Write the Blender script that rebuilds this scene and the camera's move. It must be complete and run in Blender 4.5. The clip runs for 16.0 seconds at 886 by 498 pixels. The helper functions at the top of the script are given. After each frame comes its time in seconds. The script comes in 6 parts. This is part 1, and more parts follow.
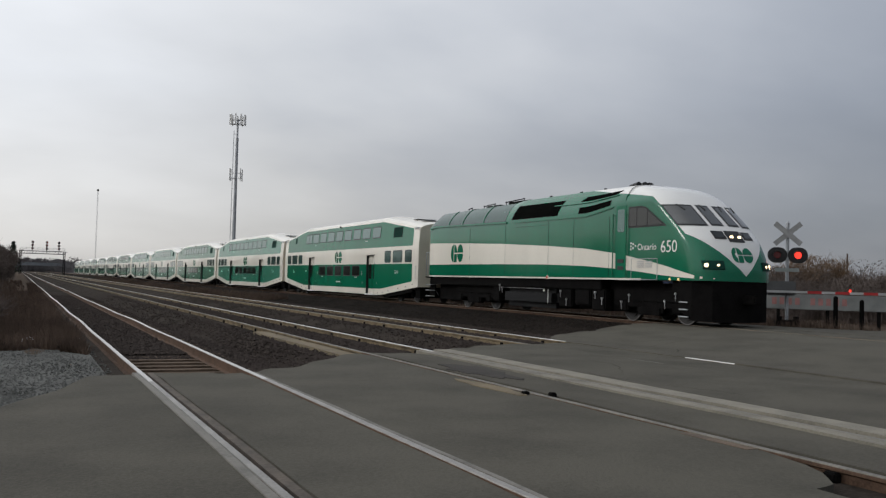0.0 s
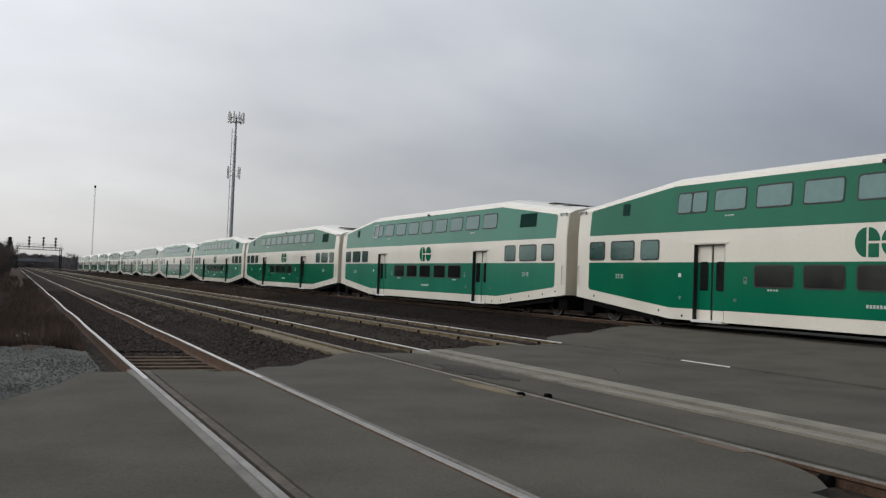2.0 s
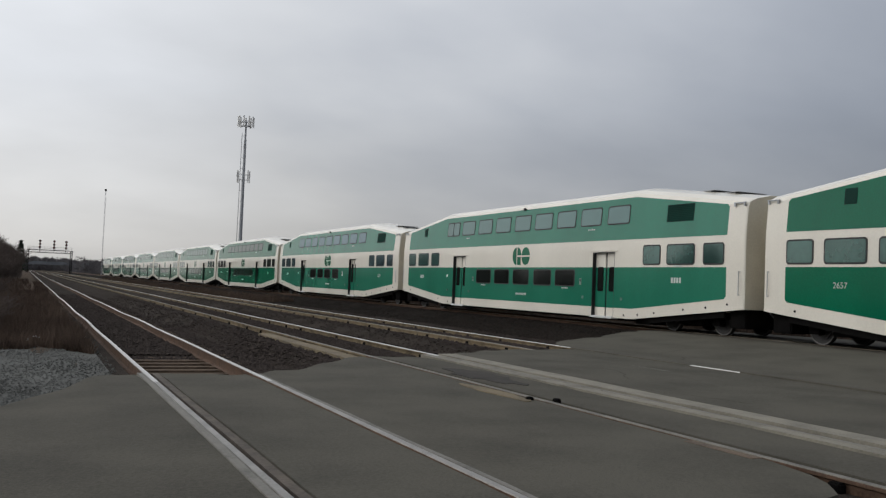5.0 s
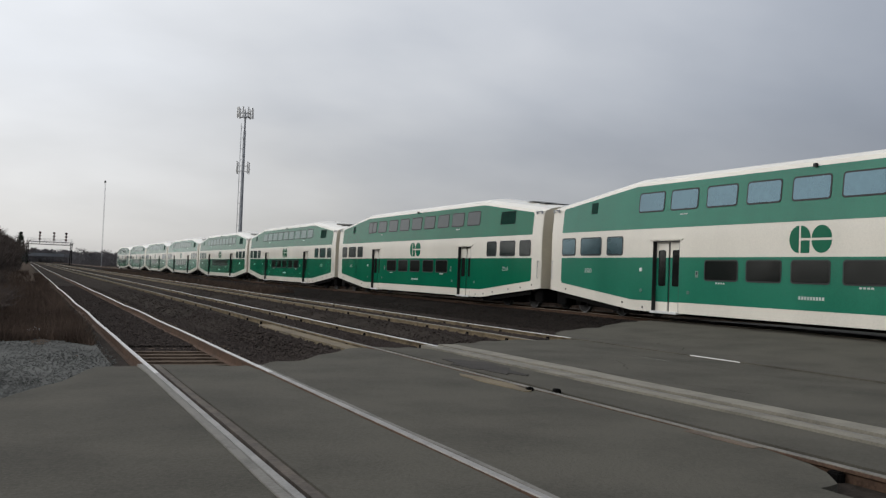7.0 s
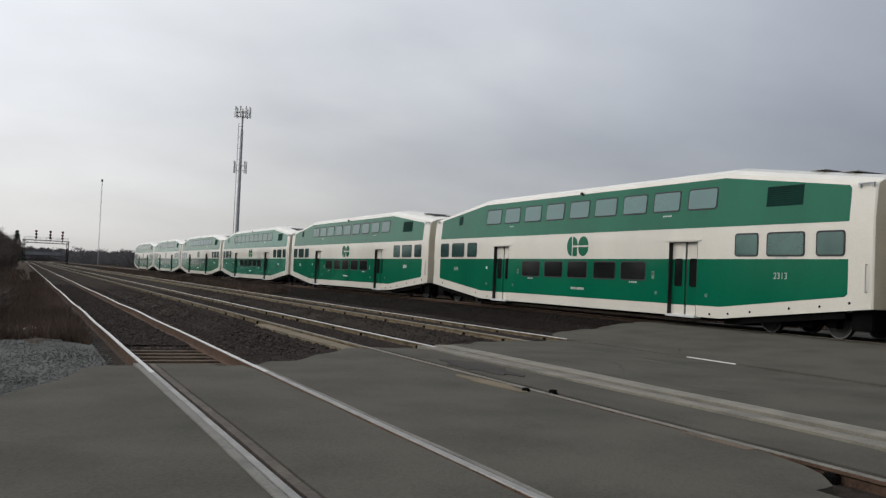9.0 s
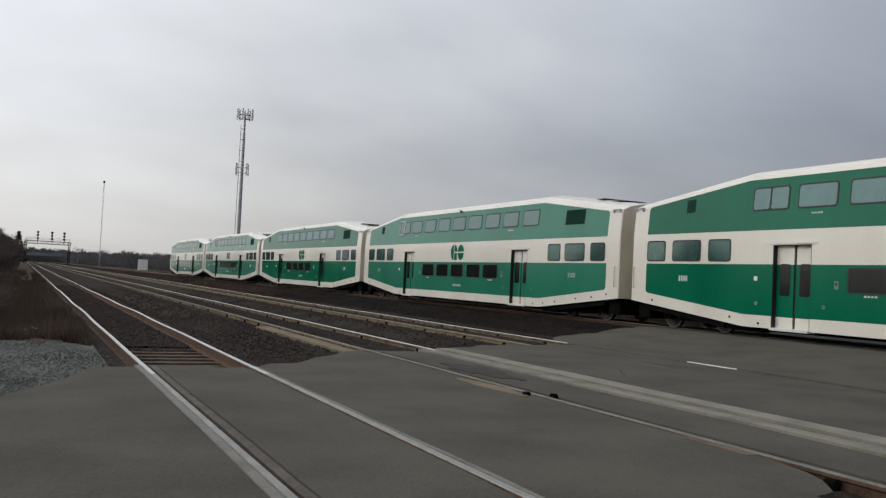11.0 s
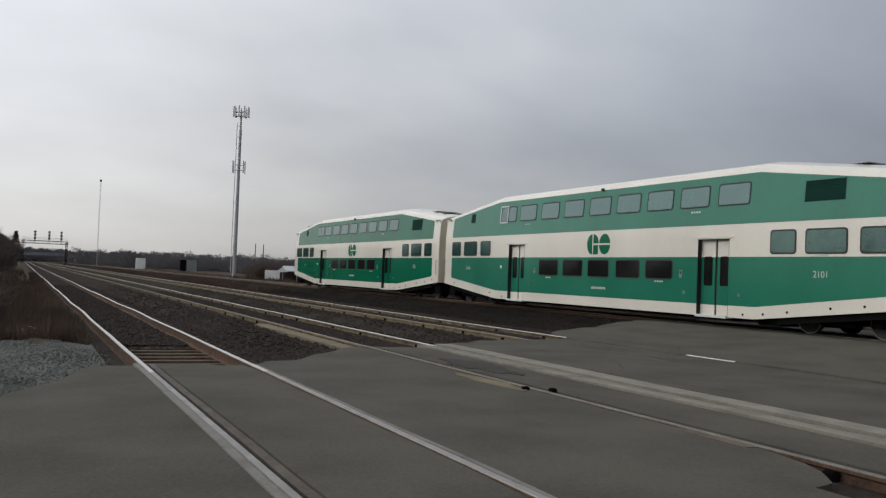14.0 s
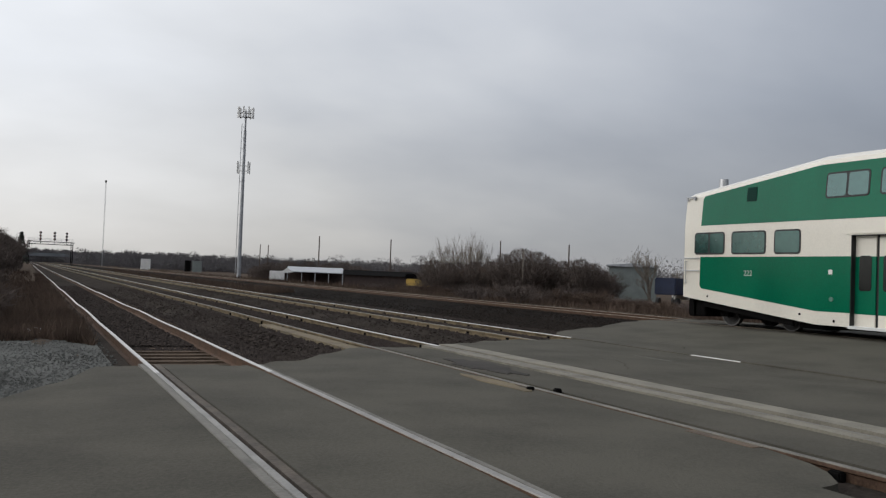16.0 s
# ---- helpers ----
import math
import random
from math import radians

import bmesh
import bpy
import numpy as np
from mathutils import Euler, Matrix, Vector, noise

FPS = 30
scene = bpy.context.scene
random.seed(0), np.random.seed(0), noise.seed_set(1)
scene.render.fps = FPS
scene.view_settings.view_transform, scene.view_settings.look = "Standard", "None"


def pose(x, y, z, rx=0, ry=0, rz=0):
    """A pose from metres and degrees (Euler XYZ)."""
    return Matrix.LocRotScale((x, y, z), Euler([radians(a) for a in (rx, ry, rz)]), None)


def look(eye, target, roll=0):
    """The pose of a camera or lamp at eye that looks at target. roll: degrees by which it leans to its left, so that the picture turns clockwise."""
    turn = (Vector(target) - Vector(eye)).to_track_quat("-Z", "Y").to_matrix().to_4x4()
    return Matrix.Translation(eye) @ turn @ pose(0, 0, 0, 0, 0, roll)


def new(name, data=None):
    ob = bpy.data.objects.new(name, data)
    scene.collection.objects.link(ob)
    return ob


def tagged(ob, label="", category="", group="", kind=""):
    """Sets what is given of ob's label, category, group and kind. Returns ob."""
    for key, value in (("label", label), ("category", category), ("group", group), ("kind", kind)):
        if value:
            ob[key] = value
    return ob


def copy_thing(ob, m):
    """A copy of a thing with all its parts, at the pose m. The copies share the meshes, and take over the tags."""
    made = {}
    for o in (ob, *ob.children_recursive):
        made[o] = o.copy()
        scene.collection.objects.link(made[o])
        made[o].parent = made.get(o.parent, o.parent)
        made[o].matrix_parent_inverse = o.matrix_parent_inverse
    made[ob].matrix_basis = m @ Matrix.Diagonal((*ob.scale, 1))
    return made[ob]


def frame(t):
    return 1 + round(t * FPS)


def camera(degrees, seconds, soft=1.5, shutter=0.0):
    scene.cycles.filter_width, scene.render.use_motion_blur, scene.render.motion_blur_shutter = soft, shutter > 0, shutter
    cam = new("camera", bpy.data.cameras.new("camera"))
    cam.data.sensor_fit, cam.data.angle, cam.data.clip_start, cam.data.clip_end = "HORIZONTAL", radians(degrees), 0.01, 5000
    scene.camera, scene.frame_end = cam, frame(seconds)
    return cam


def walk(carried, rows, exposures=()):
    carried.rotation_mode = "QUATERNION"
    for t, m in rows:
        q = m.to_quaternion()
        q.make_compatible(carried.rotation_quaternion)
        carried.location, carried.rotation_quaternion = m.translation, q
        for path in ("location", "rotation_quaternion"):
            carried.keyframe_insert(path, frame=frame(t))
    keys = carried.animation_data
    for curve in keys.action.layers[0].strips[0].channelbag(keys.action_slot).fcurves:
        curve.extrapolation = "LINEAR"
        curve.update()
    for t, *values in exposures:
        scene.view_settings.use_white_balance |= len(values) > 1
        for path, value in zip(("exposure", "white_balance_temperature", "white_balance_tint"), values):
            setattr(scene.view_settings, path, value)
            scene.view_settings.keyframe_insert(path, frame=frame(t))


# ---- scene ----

# the carried camera: one place, small turns of the wrist
EYE_Z = 1.403
CAM_ROWS = [
    (0, -25.649, 2.075, -1.581), (0.5, -25.643, 2.083, -1.869), (1, -25.795, 1.962, -2.197),
    (1.5, -25.894, 2.052, -2.379), (2, -25.858, 2.089, -2.183), (2.5, -25.325, 2.264, -2.027),
    (3, -25.263, 2.242, -2.268), (3.5, -25.314, 2.421, -2.096), (4, -25.240, 2.504, -2.369),
    (6.5, -25.362, 1.860, -2.296), (7, -25.284, 1.742, -2.209), (7.5, -25.416, 1.717, -2.320),
    (8, -25.342, 1.641, -2.478), (8.5, -25.477, 1.728, -2.433), (9, -25.492, 1.783, -2.477),
    (11.5, -25.340, 2.129, -2.906), (12, -25.145, 2.320, -2.810), (12.5, -25.228, 2.456, -2.746),
    (13, -25.329, 2.221, -2.887), (13.5, -25.294, 1.739, -2.369), (14, -25.543, 1.717, -2.262),
    (14.5, -25.441, 1.844, -2.291), (15, -25.380, 1.858, -2.508), (15.5, -25.300, 1.837, -2.583),
    (16, -25.246, 1.723, -2.192)]
cam = camera(53.25, 16.0, soft=1.3)
walk(cam, [(t, pose(0, 0, EYE_Z, 90 + p, r, y)) for t, y, p, r in CAM_ROWS],
     [(0, -0.08), (2, -0.12), (4, -0.22), (6.5, -0.10), (8.5, -0.05), (11.5, -0.13), (12.5, -0.18), (14.5, -0.12), (16, -0.06)])

# ---------------------------------------------------------------- light
SUN_AZ, SUN_EL = radians(-62), radians(24)      # the veiled sun stands over the near side of the line
SUN_WAY = Vector((math.sin(SUN_AZ) * math.cos(SUN_EL), math.cos(SUN_AZ) * math.cos(SUN_EL), math.sin(SUN_EL)))


def overcast_world():
    w = bpy.data.worlds.new("overcast_sky")
    scene.world = w
    w.use_nodes = True
    nt = w.node_tree
    n, l = nt.nodes, nt.links
    n.clear()
    out = n.new("ShaderNodeOutputWorld")
    bg = n.new("ShaderNodeBackground")
    sky = n.new("ShaderNodeTexSky")
    sky.sky_type, sky.sun_disc = "NISHITA", False
    sky.sun_elevation, sky.sun_rotation = SUN_EL, SUN_AZ
    co = n.new("ShaderNodeTexCoord")
    sep = n.new("ShaderNodeSeparateXYZ")
    l.new(co.outputs["Generated"], sep.inputs[0])

    def m(op, a, b=0.0, d=0.0):
        x = n.new("ShaderNodeMath")
        x.operation = op
        for i, v in enumerate((a, b, d)):
            if isinstance(v, (int, float)):
                x.inputs[i].default_value = v
            else:
                l.new(v, x.inputs[i])
        return x.outputs[0]

    # a flat layer of stratus, seen in perspective
    den = m("ADD", m("MAXIMUM", sep.outputs[2], 0.0), 0.34)
    comb = n.new("ShaderNodeCombineXYZ")
    l.new(m("DIVIDE", sep.outputs[0], den), comb.inputs[0])
    l.new(m("DIVIDE", sep.outputs[1], den), comb.inputs[1])
    mp = n.new("ShaderNodeMapping")
    mp.inputs["Rotation"].default_value = (0, 0, radians(28))
    mp.inputs["Scale"].default_value = (0.95, 1.25, 1)
    l.new(comb.outputs[0], mp.inputs[0])
    big = n.new("ShaderNodeTexNoise")
    big.inputs["Scale"].default_value, big.inputs["Detail"].default_value = 0.9, 3.0
    big.inputs["Roughness"].default_value = 0.45
    fine = n.new("ShaderNodeTexNoise")
    fine.inputs["Scale"].default_value, fine.inputs["Detail"].default_value = 2.4, 4.0
    for t in (big, fine):
        l.new(mp.outputs[0], t.inputs["Vector"])
    cloud = m("ADD", m("MULTIPLY", m("SUBTRACT", big.outputs[0], 0.5), 0.68), m("MULTIPLY", m("SUBTRACT", fine.outputs[0], 0.5), 0.30))
    side = n.new("ShaderNodeVectorMath")
    side.operation = "DOT_PRODUCT"
    l.new(co.outputs["Generated"], side.inputs[0])
    side.inputs[1].default_value = (SUN_WAY.x, SUN_WAY.y, 0.25)
    glow = m("EXPONENT", m("ADD", m("MULTIPLY_ADD", side.outputs["Value"], 0.95, 0.02), cloud))
    ramp = n.new("ShaderNodeValToRGB")
    ramp.color_ramp.elements[0].position, ramp.color_ramp.elements[0].color = 0.35, (0.445, 0.50, 0.60, 1)
    ramp.color_ramp.elements[1].position, ramp.color_ramp.elements[1].color = 1.25 / 1.6, (0.588, 0.606, 0.630, 1)
    l.new(m("DIVIDE", glow, 1.6), ramp.inputs[0])
    veil = n.new("ShaderNodeVectorMath")
    veil.operation = "SCALE"
    l.new(ramp.outputs[0], veil.inputs[0])
    height = m("MULTIPLY_ADD", m("MINIMUM", m("MAXIMUM", sep.outputs[2], 0.0), 0.42), 1.30, 0.715)
    l.new(m("MULTIPLY", glow, height), veil.inputs["Scale"])
    haze = n.new("ShaderNodeMix")          # a faint cream tint low in the sky
    haze.data_type = "RGBA"
    l.new(m("MINIMUM", m("MAXIMUM", m("MULTIPLY", sep.outputs[2], 5.0), 0.0), 1.0), haze.inputs[0])
    haze.inputs[6].default_value, haze.inputs[7].default_value = (1.05, 1.0, 0.94, 1), (1.0, 1.0, 1.01, 1)
    toned = n.new("ShaderNodeVectorMath")
    toned.operation = "MULTIPLY"
    l.new(veil.outputs[0], toned.inputs[0])
    l.new(haze.outputs[2], toned.inputs[1])
    thin = n.new("ShaderNodeVectorMath")
    thin.operation = "SCALE"
    thin.inputs["Scale"].default_value = 0.05
    l.new(sky.outputs[0], thin.inputs[0])
    mix = n.new("ShaderNodeMix")
    mix.data_type = "RGBA"
    mix.inputs[0].default_value = 0.9
    l.new(thin.outputs[0], mix.inputs[6])
    l.new(toned.outputs[0], mix.inputs[7])
    l.new(mix.outputs[2], bg.inputs[0])
    bg.inputs[1].default_value = 1.03
    l.new(bg.outputs[0], out.inputs[0])


overcast_world()
sun = new("veiled_sun", bpy.data.lights.new("veiled_sun", "SUN"))
sun.data.energy, sun.data.angle, sun.data.color = 0.6, radians(12), (1, 0.96, 0.9)
sun.matrix_world = look(SUN_WAY * 50, (0, 0, 0))

# ---------------------------------------------------------------- materials
MATS = {}


def mat(name, color, rough=0.6, metal=0.0, vary=0.25, scale=1.5, fine=30.0, bump=0.15, depth=0.01, tint=None, ior=1.45, coat=0.0, streak=1.0, grain=0.6):
    """Paint, stone, wood or metal: a base colour with broad stains and fine grain, and relief."""
    if name in MATS:
        return MATS[name]
    ma = bpy.data.materials.new(name)
    ma.use_nodes = True
    nt = ma.node_tree
    n, l = nt.nodes, nt.links
    b = n["Principled BSDF"]
    co = n.new("ShaderNodeTexCoord")
    mp = n.new("ShaderNodeMapping")
    mp.inputs["Scale"].default_value = (1, 1, streak)
    l.new(co.outputs["Object"], mp.inputs[0])
    info = n.new("ShaderNodeObjectInfo")
    a = n.new("ShaderNodeTexNoise")
    a.inputs["Scale"].default_value, a.inputs["Detail"].default_value = scale, 5.0
    c = n.new("ShaderNodeTexNoise")
    c.inputs["Scale"].default_value, c.inputs["Detail"].default_value = fine, 6.0
    l.new(mp.outputs[0], a.inputs["Vector"])
    l.new(co.outputs["Object"], c.inputs["Vector"])
    add = n.new("ShaderNodeMath")
    add.operation = "MULTIPLY_ADD"
    l.new(c.outputs[0], add.inputs[0])
    add.inputs[1].default_value = grain
    l.new(a.outputs[0], add.inputs[2])
    rnd = n.new("ShaderNodeMath")
    rnd.operation = "MULTIPLY_ADD"
    l.new(info.outputs["Random"], rnd.inputs[0])
    rnd.inputs[1].default_value = 0.12
    l.new(add.outputs[0], rnd.inputs[2])
    ramp = n.new("ShaderNodeValToRGB")
    e = ramp.color_ramp.elements
    lo = tint or [k * (1 - vary) for k in color]
    e[0].position, e[0].color = 0.28 + 0.53 * grain, (*lo, 1)
    e[1].position, e[1].color = min(1.0, 0.72 + 0.5 * grain) if grain < 0.7 else 1.0, (*[min(1, k * (1 + vary)) for k in color], 1)
    l.new(rnd.outputs[0], ramp.inputs[0])
    l.new(ramp.outputs[0], b.inputs["Base Color"])
    rr = n.new("ShaderNodeMapRange")
    rr.inputs["To Min"].default_value, rr.inputs["To Max"].default_value = max(0.02, rough - 0.1), min(1, rough + 0.1)
    l.new(a.outputs[0], rr.inputs[0])
    l.new(rr.outputs[0], b.inputs["Roughness"])
    b.inputs["Metallic"].default_value = metal
    b.inputs["IOR"].default_value = ior
    b.inputs["Coat Weight"].default_value = coat
    b.inputs["Coat Roughness"].default_value = 0.04
    if bump:
        bp = n.new("ShaderNodeBump")
        bp.inputs["Strength"].default_value, bp.inputs["Distance"].default_value = bump, depth
        l.new(c.outputs[0], bp.inputs["Height"])
        l.new(bp.outputs[0], b.inputs["Normal"])
    MATS[name] = ma
    return ma


def glow_mat(name, color, strength):
    if name in MATS:
        return MATS[name]
    ma = bpy.data.materials.new(name)
    ma.use_nodes = True
    b = ma.node_tree.nodes["Principled BSDF"]
    b.inputs["Base Color"].default_value = (*color, 1)
    b.inputs["Emission Color"].default_value = (*color, 1)
    b.inputs["Emission Strength"].default_value = strength
    MATS[name] = ma
    return ma


ASPHALT = mat("asphalt", (0.071, 0.0655, 0.053), 0.92, vary=0.26, scale=0.8, fine=34, bump=0.7, depth=0.012, ior=1.2)
GRAVEL = mat("grey_gravel", (0.086, 0.086, 0.080), 0.95, vary=0.35, scale=0.7, fine=22, bump=0.9, depth=0.03, ior=1.12)
BALLAST = mat("ballast", (0.030, 0.025, 0.021), 0.95, vary=0.5, scale=0.6, fine=14, bump=1.0, depth=0.05, ior=1.08)
# dark oily ballast; part of its darkness is the train's shade, painted in
OILY_SHADED = mat("oily_ballast", (0.014, 0.012, 0.0105), 0.95, vary=0.5, scale=0.6, fine=14, bump=1.0, depth=0.05, ior=1.08)
STONE = mat("ballast_stone", (0.042, 0.034, 0.030), 0.9, vary=0.4, scale=9, fine=60, bump=0.3, ior=1.15)
EARTH = mat("dead_grass_earth", (0.062, 0.047, 0.036), 0.95, vary=0.5, scale=0.25, fine=6, bump=0.8, depth=0.05, ior=1.08)
RAILTOP = mat("worn_rail_head", (0.47, 0.46, 0.44), 0.36, 0.92, vary=0.12, scale=3, fine=60, bump=0.05)
RAILDULL = mat("dull_rail_head", (0.145, 0.135, 0.115), 0.65, 0.4, vary=0.35, scale=3, fine=40, bump=0.1)
RAILMID = mat("scuffed_rail_head", (0.22, 0.21, 0.195), 0.5, 0.7, vary=0.3, scale=3, fine=40, bump=0.1)
RAILTAN = mat("brownish_rail_head", (0.19, 0.16, 0.125), 0.6, 0.5, vary=0.3, scale=3, fine=40, bump=0.1)
RUST = mat("rusty_rail_side", (0.075, 0.046, 0.031), 0.85, 0.1, vary=0.4, scale=5, fine=40, bump=0.3, ior=1.25)
DUST = mat("dusty_rail_side", (0.135, 0.105, 0.066), 0.9, vary=0.45, scale=2.5, fine=30, bump=0.3, ior=1.2)
TIE = mat("weathered_tie", (0.085, 0.062, 0.045), 0.9, vary=0.4, scale=4, fine=30, bump=0.5, ior=1.15)
TIMBER = mat("crossing_timber", (0.16, 0.146, 0.115), 0.85, vary=0.3, scale=2.0, fine=40, bump=0.4)
YELLOW_CLAY = mat("trodden_clay", (0.12, 0.094, 0.056), 0.9, vary=0.35, scale=1.2, fine=20, bump=0.5)
WHITE = mat("coach_white_paint", (0.66, 0.62, 0.535), 0.22, vary=0.07, scale=0.5, fine=25, bump=0.01, coat=0.25, streak=0.3)
GREEN = mat("coach_green_paint", (0.002, 0.112, 0.057), 0.14, vary=0.14, scale=0.5, fine=25, bump=0.008, ior=1.30, coat=0.05, streak=0.3)
FADED = mat("faded_green_paint", (0.014, 0.148, 0.090), 0.2, vary=0.12, scale=0.5, fine=25, bump=0.008, ior=1.4, coat=0.12, streak=0.3)
LOCO_GREEN = mat("locomotive_green_paint", (0.002, 0.108, 0.054), 0.12, vary=0.12, scale=0.5, fine=25, bump=0.008, ior=1.38, coat=0.15, streak=0.3)
GLASS = mat("tinted_glass", (0.022, 0.055, 0.048), 0.04, vary=0.3, scale=0.6, fine=4, bump=0.01, ior=2.0)
GLASS.node_tree.nodes["Principled BSDF"].inputs["Specular Tint"].default_value = (0.72, 1.0, 0.95, 1)
WINDSCREEN = mat("windscreen_glass", (0.02, 0.021, 0.02), 0.04, vary=0.3, scale=0.6, fine=4, bump=0.01, ior=1.85)
# the same glass darkened: unlit decks and dull reflections put into its colour
DARKGLASS = mat("dark_tinted_glass", (0.008, 0.010, 0.009), 0.05, vary=0.3, scale=0.6, fine=4, bump=0.01, ior=1.5)
RUBBER = mat("black_rubber", (0.012, 0.012, 0.012), 0.6, vary=0.2, bump=0.1)
# near-black base colour shared by running gear and other dark fittings
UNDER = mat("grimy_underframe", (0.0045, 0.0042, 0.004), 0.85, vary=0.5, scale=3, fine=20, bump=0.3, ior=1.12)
STEEL = mat("bare_steel", (0.45, 0.45, 0.45), 0.35, 0.9, vary=0.15, bump=0.05)
GALV = mat("galvanised_steel", (0.33, 0.34, 0.35), 0.55, 0.4, vary=0.2, scale=2, fine=30, bump=0.05)
# beige of the coach ends and gangways, with the gap's shade in it
BEIGE = mat("gangway_beige", (0.50, 0.46, 0.37), 0.6, vary=0.12, scale=1, fine=20, bump=0.05)
INTAKE = mat("black_intake_mesh", (0.003, 0.0035, 0.003), 0.9, vary=0.3, fine=60, bump=0.3, ior=1.05)
GRILLE = mat("radiator_mesh", (0.006, 0.040, 0.028), 0.24, vary=0.3, scale=1.5, fine=40, bump=0.12)
DARKGREEN = mat("dark_green_grille", (0.005, 0.030, 0.022), 0.7, vary=0.25, scale=1.5, fine=30, bump=0.1, ior=1.2)
BARK = mat("bare_bark", (0.098, 0.079, 0.069), 0.95, vary=0.3, scale=3, fine=20, bump=0.2, ior=1.15)
PALEBARK = mat("pale_bark", (0.16, 0.135, 0.11), 0.95, vary=0.3, scale=3, fine=20, bump=0.2)
# bark lightened and greyed so that distance haze sits in the colour
HAZED_WOOD = mat("far_wood", (0.092, 0.086, 0.088), 0.95, vary=0.35, scale=0.08, fine=1.2, bump=0)
STRAW = mat("dry_grass", (0.078, 0.056, 0.043), 0.9, vary=0.5, scale=0.5, fine=9, bump=0, ior=1.15)
CONIFER = mat("conifer", (0.02, 0.03, 0.02), 0.9, vary=0.3, bump=0)
WHITEWALL = mat("white_sheet_wall", (0.70, 0.69, 0.66), 0.6, vary=0.12, scale=1, fine=12, bump=0.1)
GREYWALL = mat("grey_sheet_wall", (0.18, 0.20, 0.19), 0.6, vary=0.15, scale=1, fine=12, bump=0.1)
DARKBOX = mat("dark_brown_wall", (0.05, 0.035, 0.03), 0.8, vary=0.3, bump=0.1)
YELLOW = mat("yellow_panel", (0.5, 0.33, 0.08), 0.6, vary=0.2, bump=0.1)
BLUE = mat("dark_blue_body", (0.015, 0.022, 0.05), 0.4, vary=0.2, bump=0.05)
RED = mat("red_sheeting", (0.35, 0.02, 0.02), 0.5, vary=0.15, bump=0.05)
LIT_RED = glow_mat("red_lamp", (1.0, 0.05, 0.03), 1.4)
LIT_WARM = glow_mat("headlight", (1.0, 0.78, 0.48), 2.2)
SOFT_MARK = mat("worn_lettering", (0.42, 0.46, 0.43), 0.5, vary=0.15, bump=0)
WHITE_MARK = mat("white_lettering", (0.65, 0.66, 0.62), 0.5, vary=0.1, bump=0)


# ---------------------------------------------------------------- mesh helpers
def link(name, bm, material, parent=None, label="", smooth=30):
    me = bpy.data.meshes.new(name)
    bmesh.ops.recalc_face_normals(bm, faces=bm.faces)
    bm.to_mesh(me)
    bm.free()
    for ma in (material if isinstance(material, (list, tuple)) else (material,)):
        me.materials.append(ma)
    if smooth:
        me.polygons.foreach_set("use_smooth", [True] * len(me.polygons))
        me.set_sharp_from_angle(angle=radians(smooth))
    ob = new(name, me)
    ob.parent = parent
    if label:
        ob["label"] = label
    return ob


def part(name, bm, material, parent, label=""):
    return link(name, bm, material, parent, label)


def reuse(ob, m, parent=None):
    """Another part on the same mesh, at the pose m under its parent."""
    o = new(ob.name.split(".")[0], ob.data)
    o.parent = parent or ob.parent
    o.matrix_basis = m
    if "label" in ob:
        o["label"] = ob["label"]
    return o


def thing(name, m, label, category, group="", kind=""):
    e = new(name)
    e.empty_display_size = 0.2
    e.matrix_basis = m
    return tagged(e, label, category, group, kind)


def box(bm, x0, x1, y0, y1, z0, z1, bevel=0.0):
    r = bmesh.ops.create_cube(bm, size=1, matrix=Matrix.Translation(((x0 + x1) / 2, (y0 + y1) / 2, (z0 + z1) / 2)) @ Matrix.Diagonal((abs(x1 - x0), abs(y1 - y0), abs(z1 - z0), 1)))
    if bevel:
        ed = list({e for v in r["verts"] for e in v.link_edges})
        bmesh.ops.bevel(bm, geom=ed, offset=bevel, segments=2, affect="EDGES")
    return bm


def rod(bm, p, q, r0, r1=None, seg=8):
    p, q = Vector(p), Vector(q)
    d = q - p
    m = Matrix.Translation((p + q) / 2) @ d.to_track_quat("Z", "Y").to_matrix().to_4x4()
    bmesh.ops.create_cone(bm, cap_ends=True, segments=seg, radius1=r0, radius2=r0 if r1 is None else r1, depth=d.length, matrix=m)
    return bm


def prism(bm, pts, way):
    """A closed outline of 3D points, thickened by the vector way."""
    a = [bm.verts.new(p) for p in pts]
    b = [bm.verts.new(Vector(p) + Vector(way)) for p in pts]
    bm.faces.new(a)
    bm.faces.new(b[::-1])
    for i in range(len(a)):
        j = (i + 1) % len(a)
        bm.faces.new((a[i], b[i], b[j], a[j]))
    return bm


def rounded(s0, s1, z0, z1, r, n=4):
    out = []
    for cs, cz, a0 in ((s1 - r, z1 - r, 0), (s0 + r, z1 - r, 90), (s0 + r, z0 + r, 180), (s1 - r, z0 + r, 270)):
        for k in range(n + 1):
            a = radians(a0 + 90 * k / n)
            out.append((cs + r * math.cos(a), cz + r * math.sin(a)))
    return out


def letters(text, size, material, parent, m, name="lettering", label=""):
    cu = bpy.data.curves.new(name, "FONT")
    cu.body, cu.size, cu.extrude = text, size, 0.002
    tmp = bpy.data.objects.new(name, cu)
    scene.collection.objects.link(tmp)
    me = bpy.data.meshes.new_from_object(tmp.evaluated_get(bpy.context.evaluated_depsgraph_get()))
    bpy.data.objects.remove(tmp)
    me.materials.clear()
    me.materials.append(material)
    o = new(name, me)
    o.parent, o.matrix_basis = parent, m
    if label:
        o["label"] = label
    return o


# ---------------------------------------------------------------- ground, road, tracks
TRAIN_X, TRAIN_Z = 19.992, 0.229


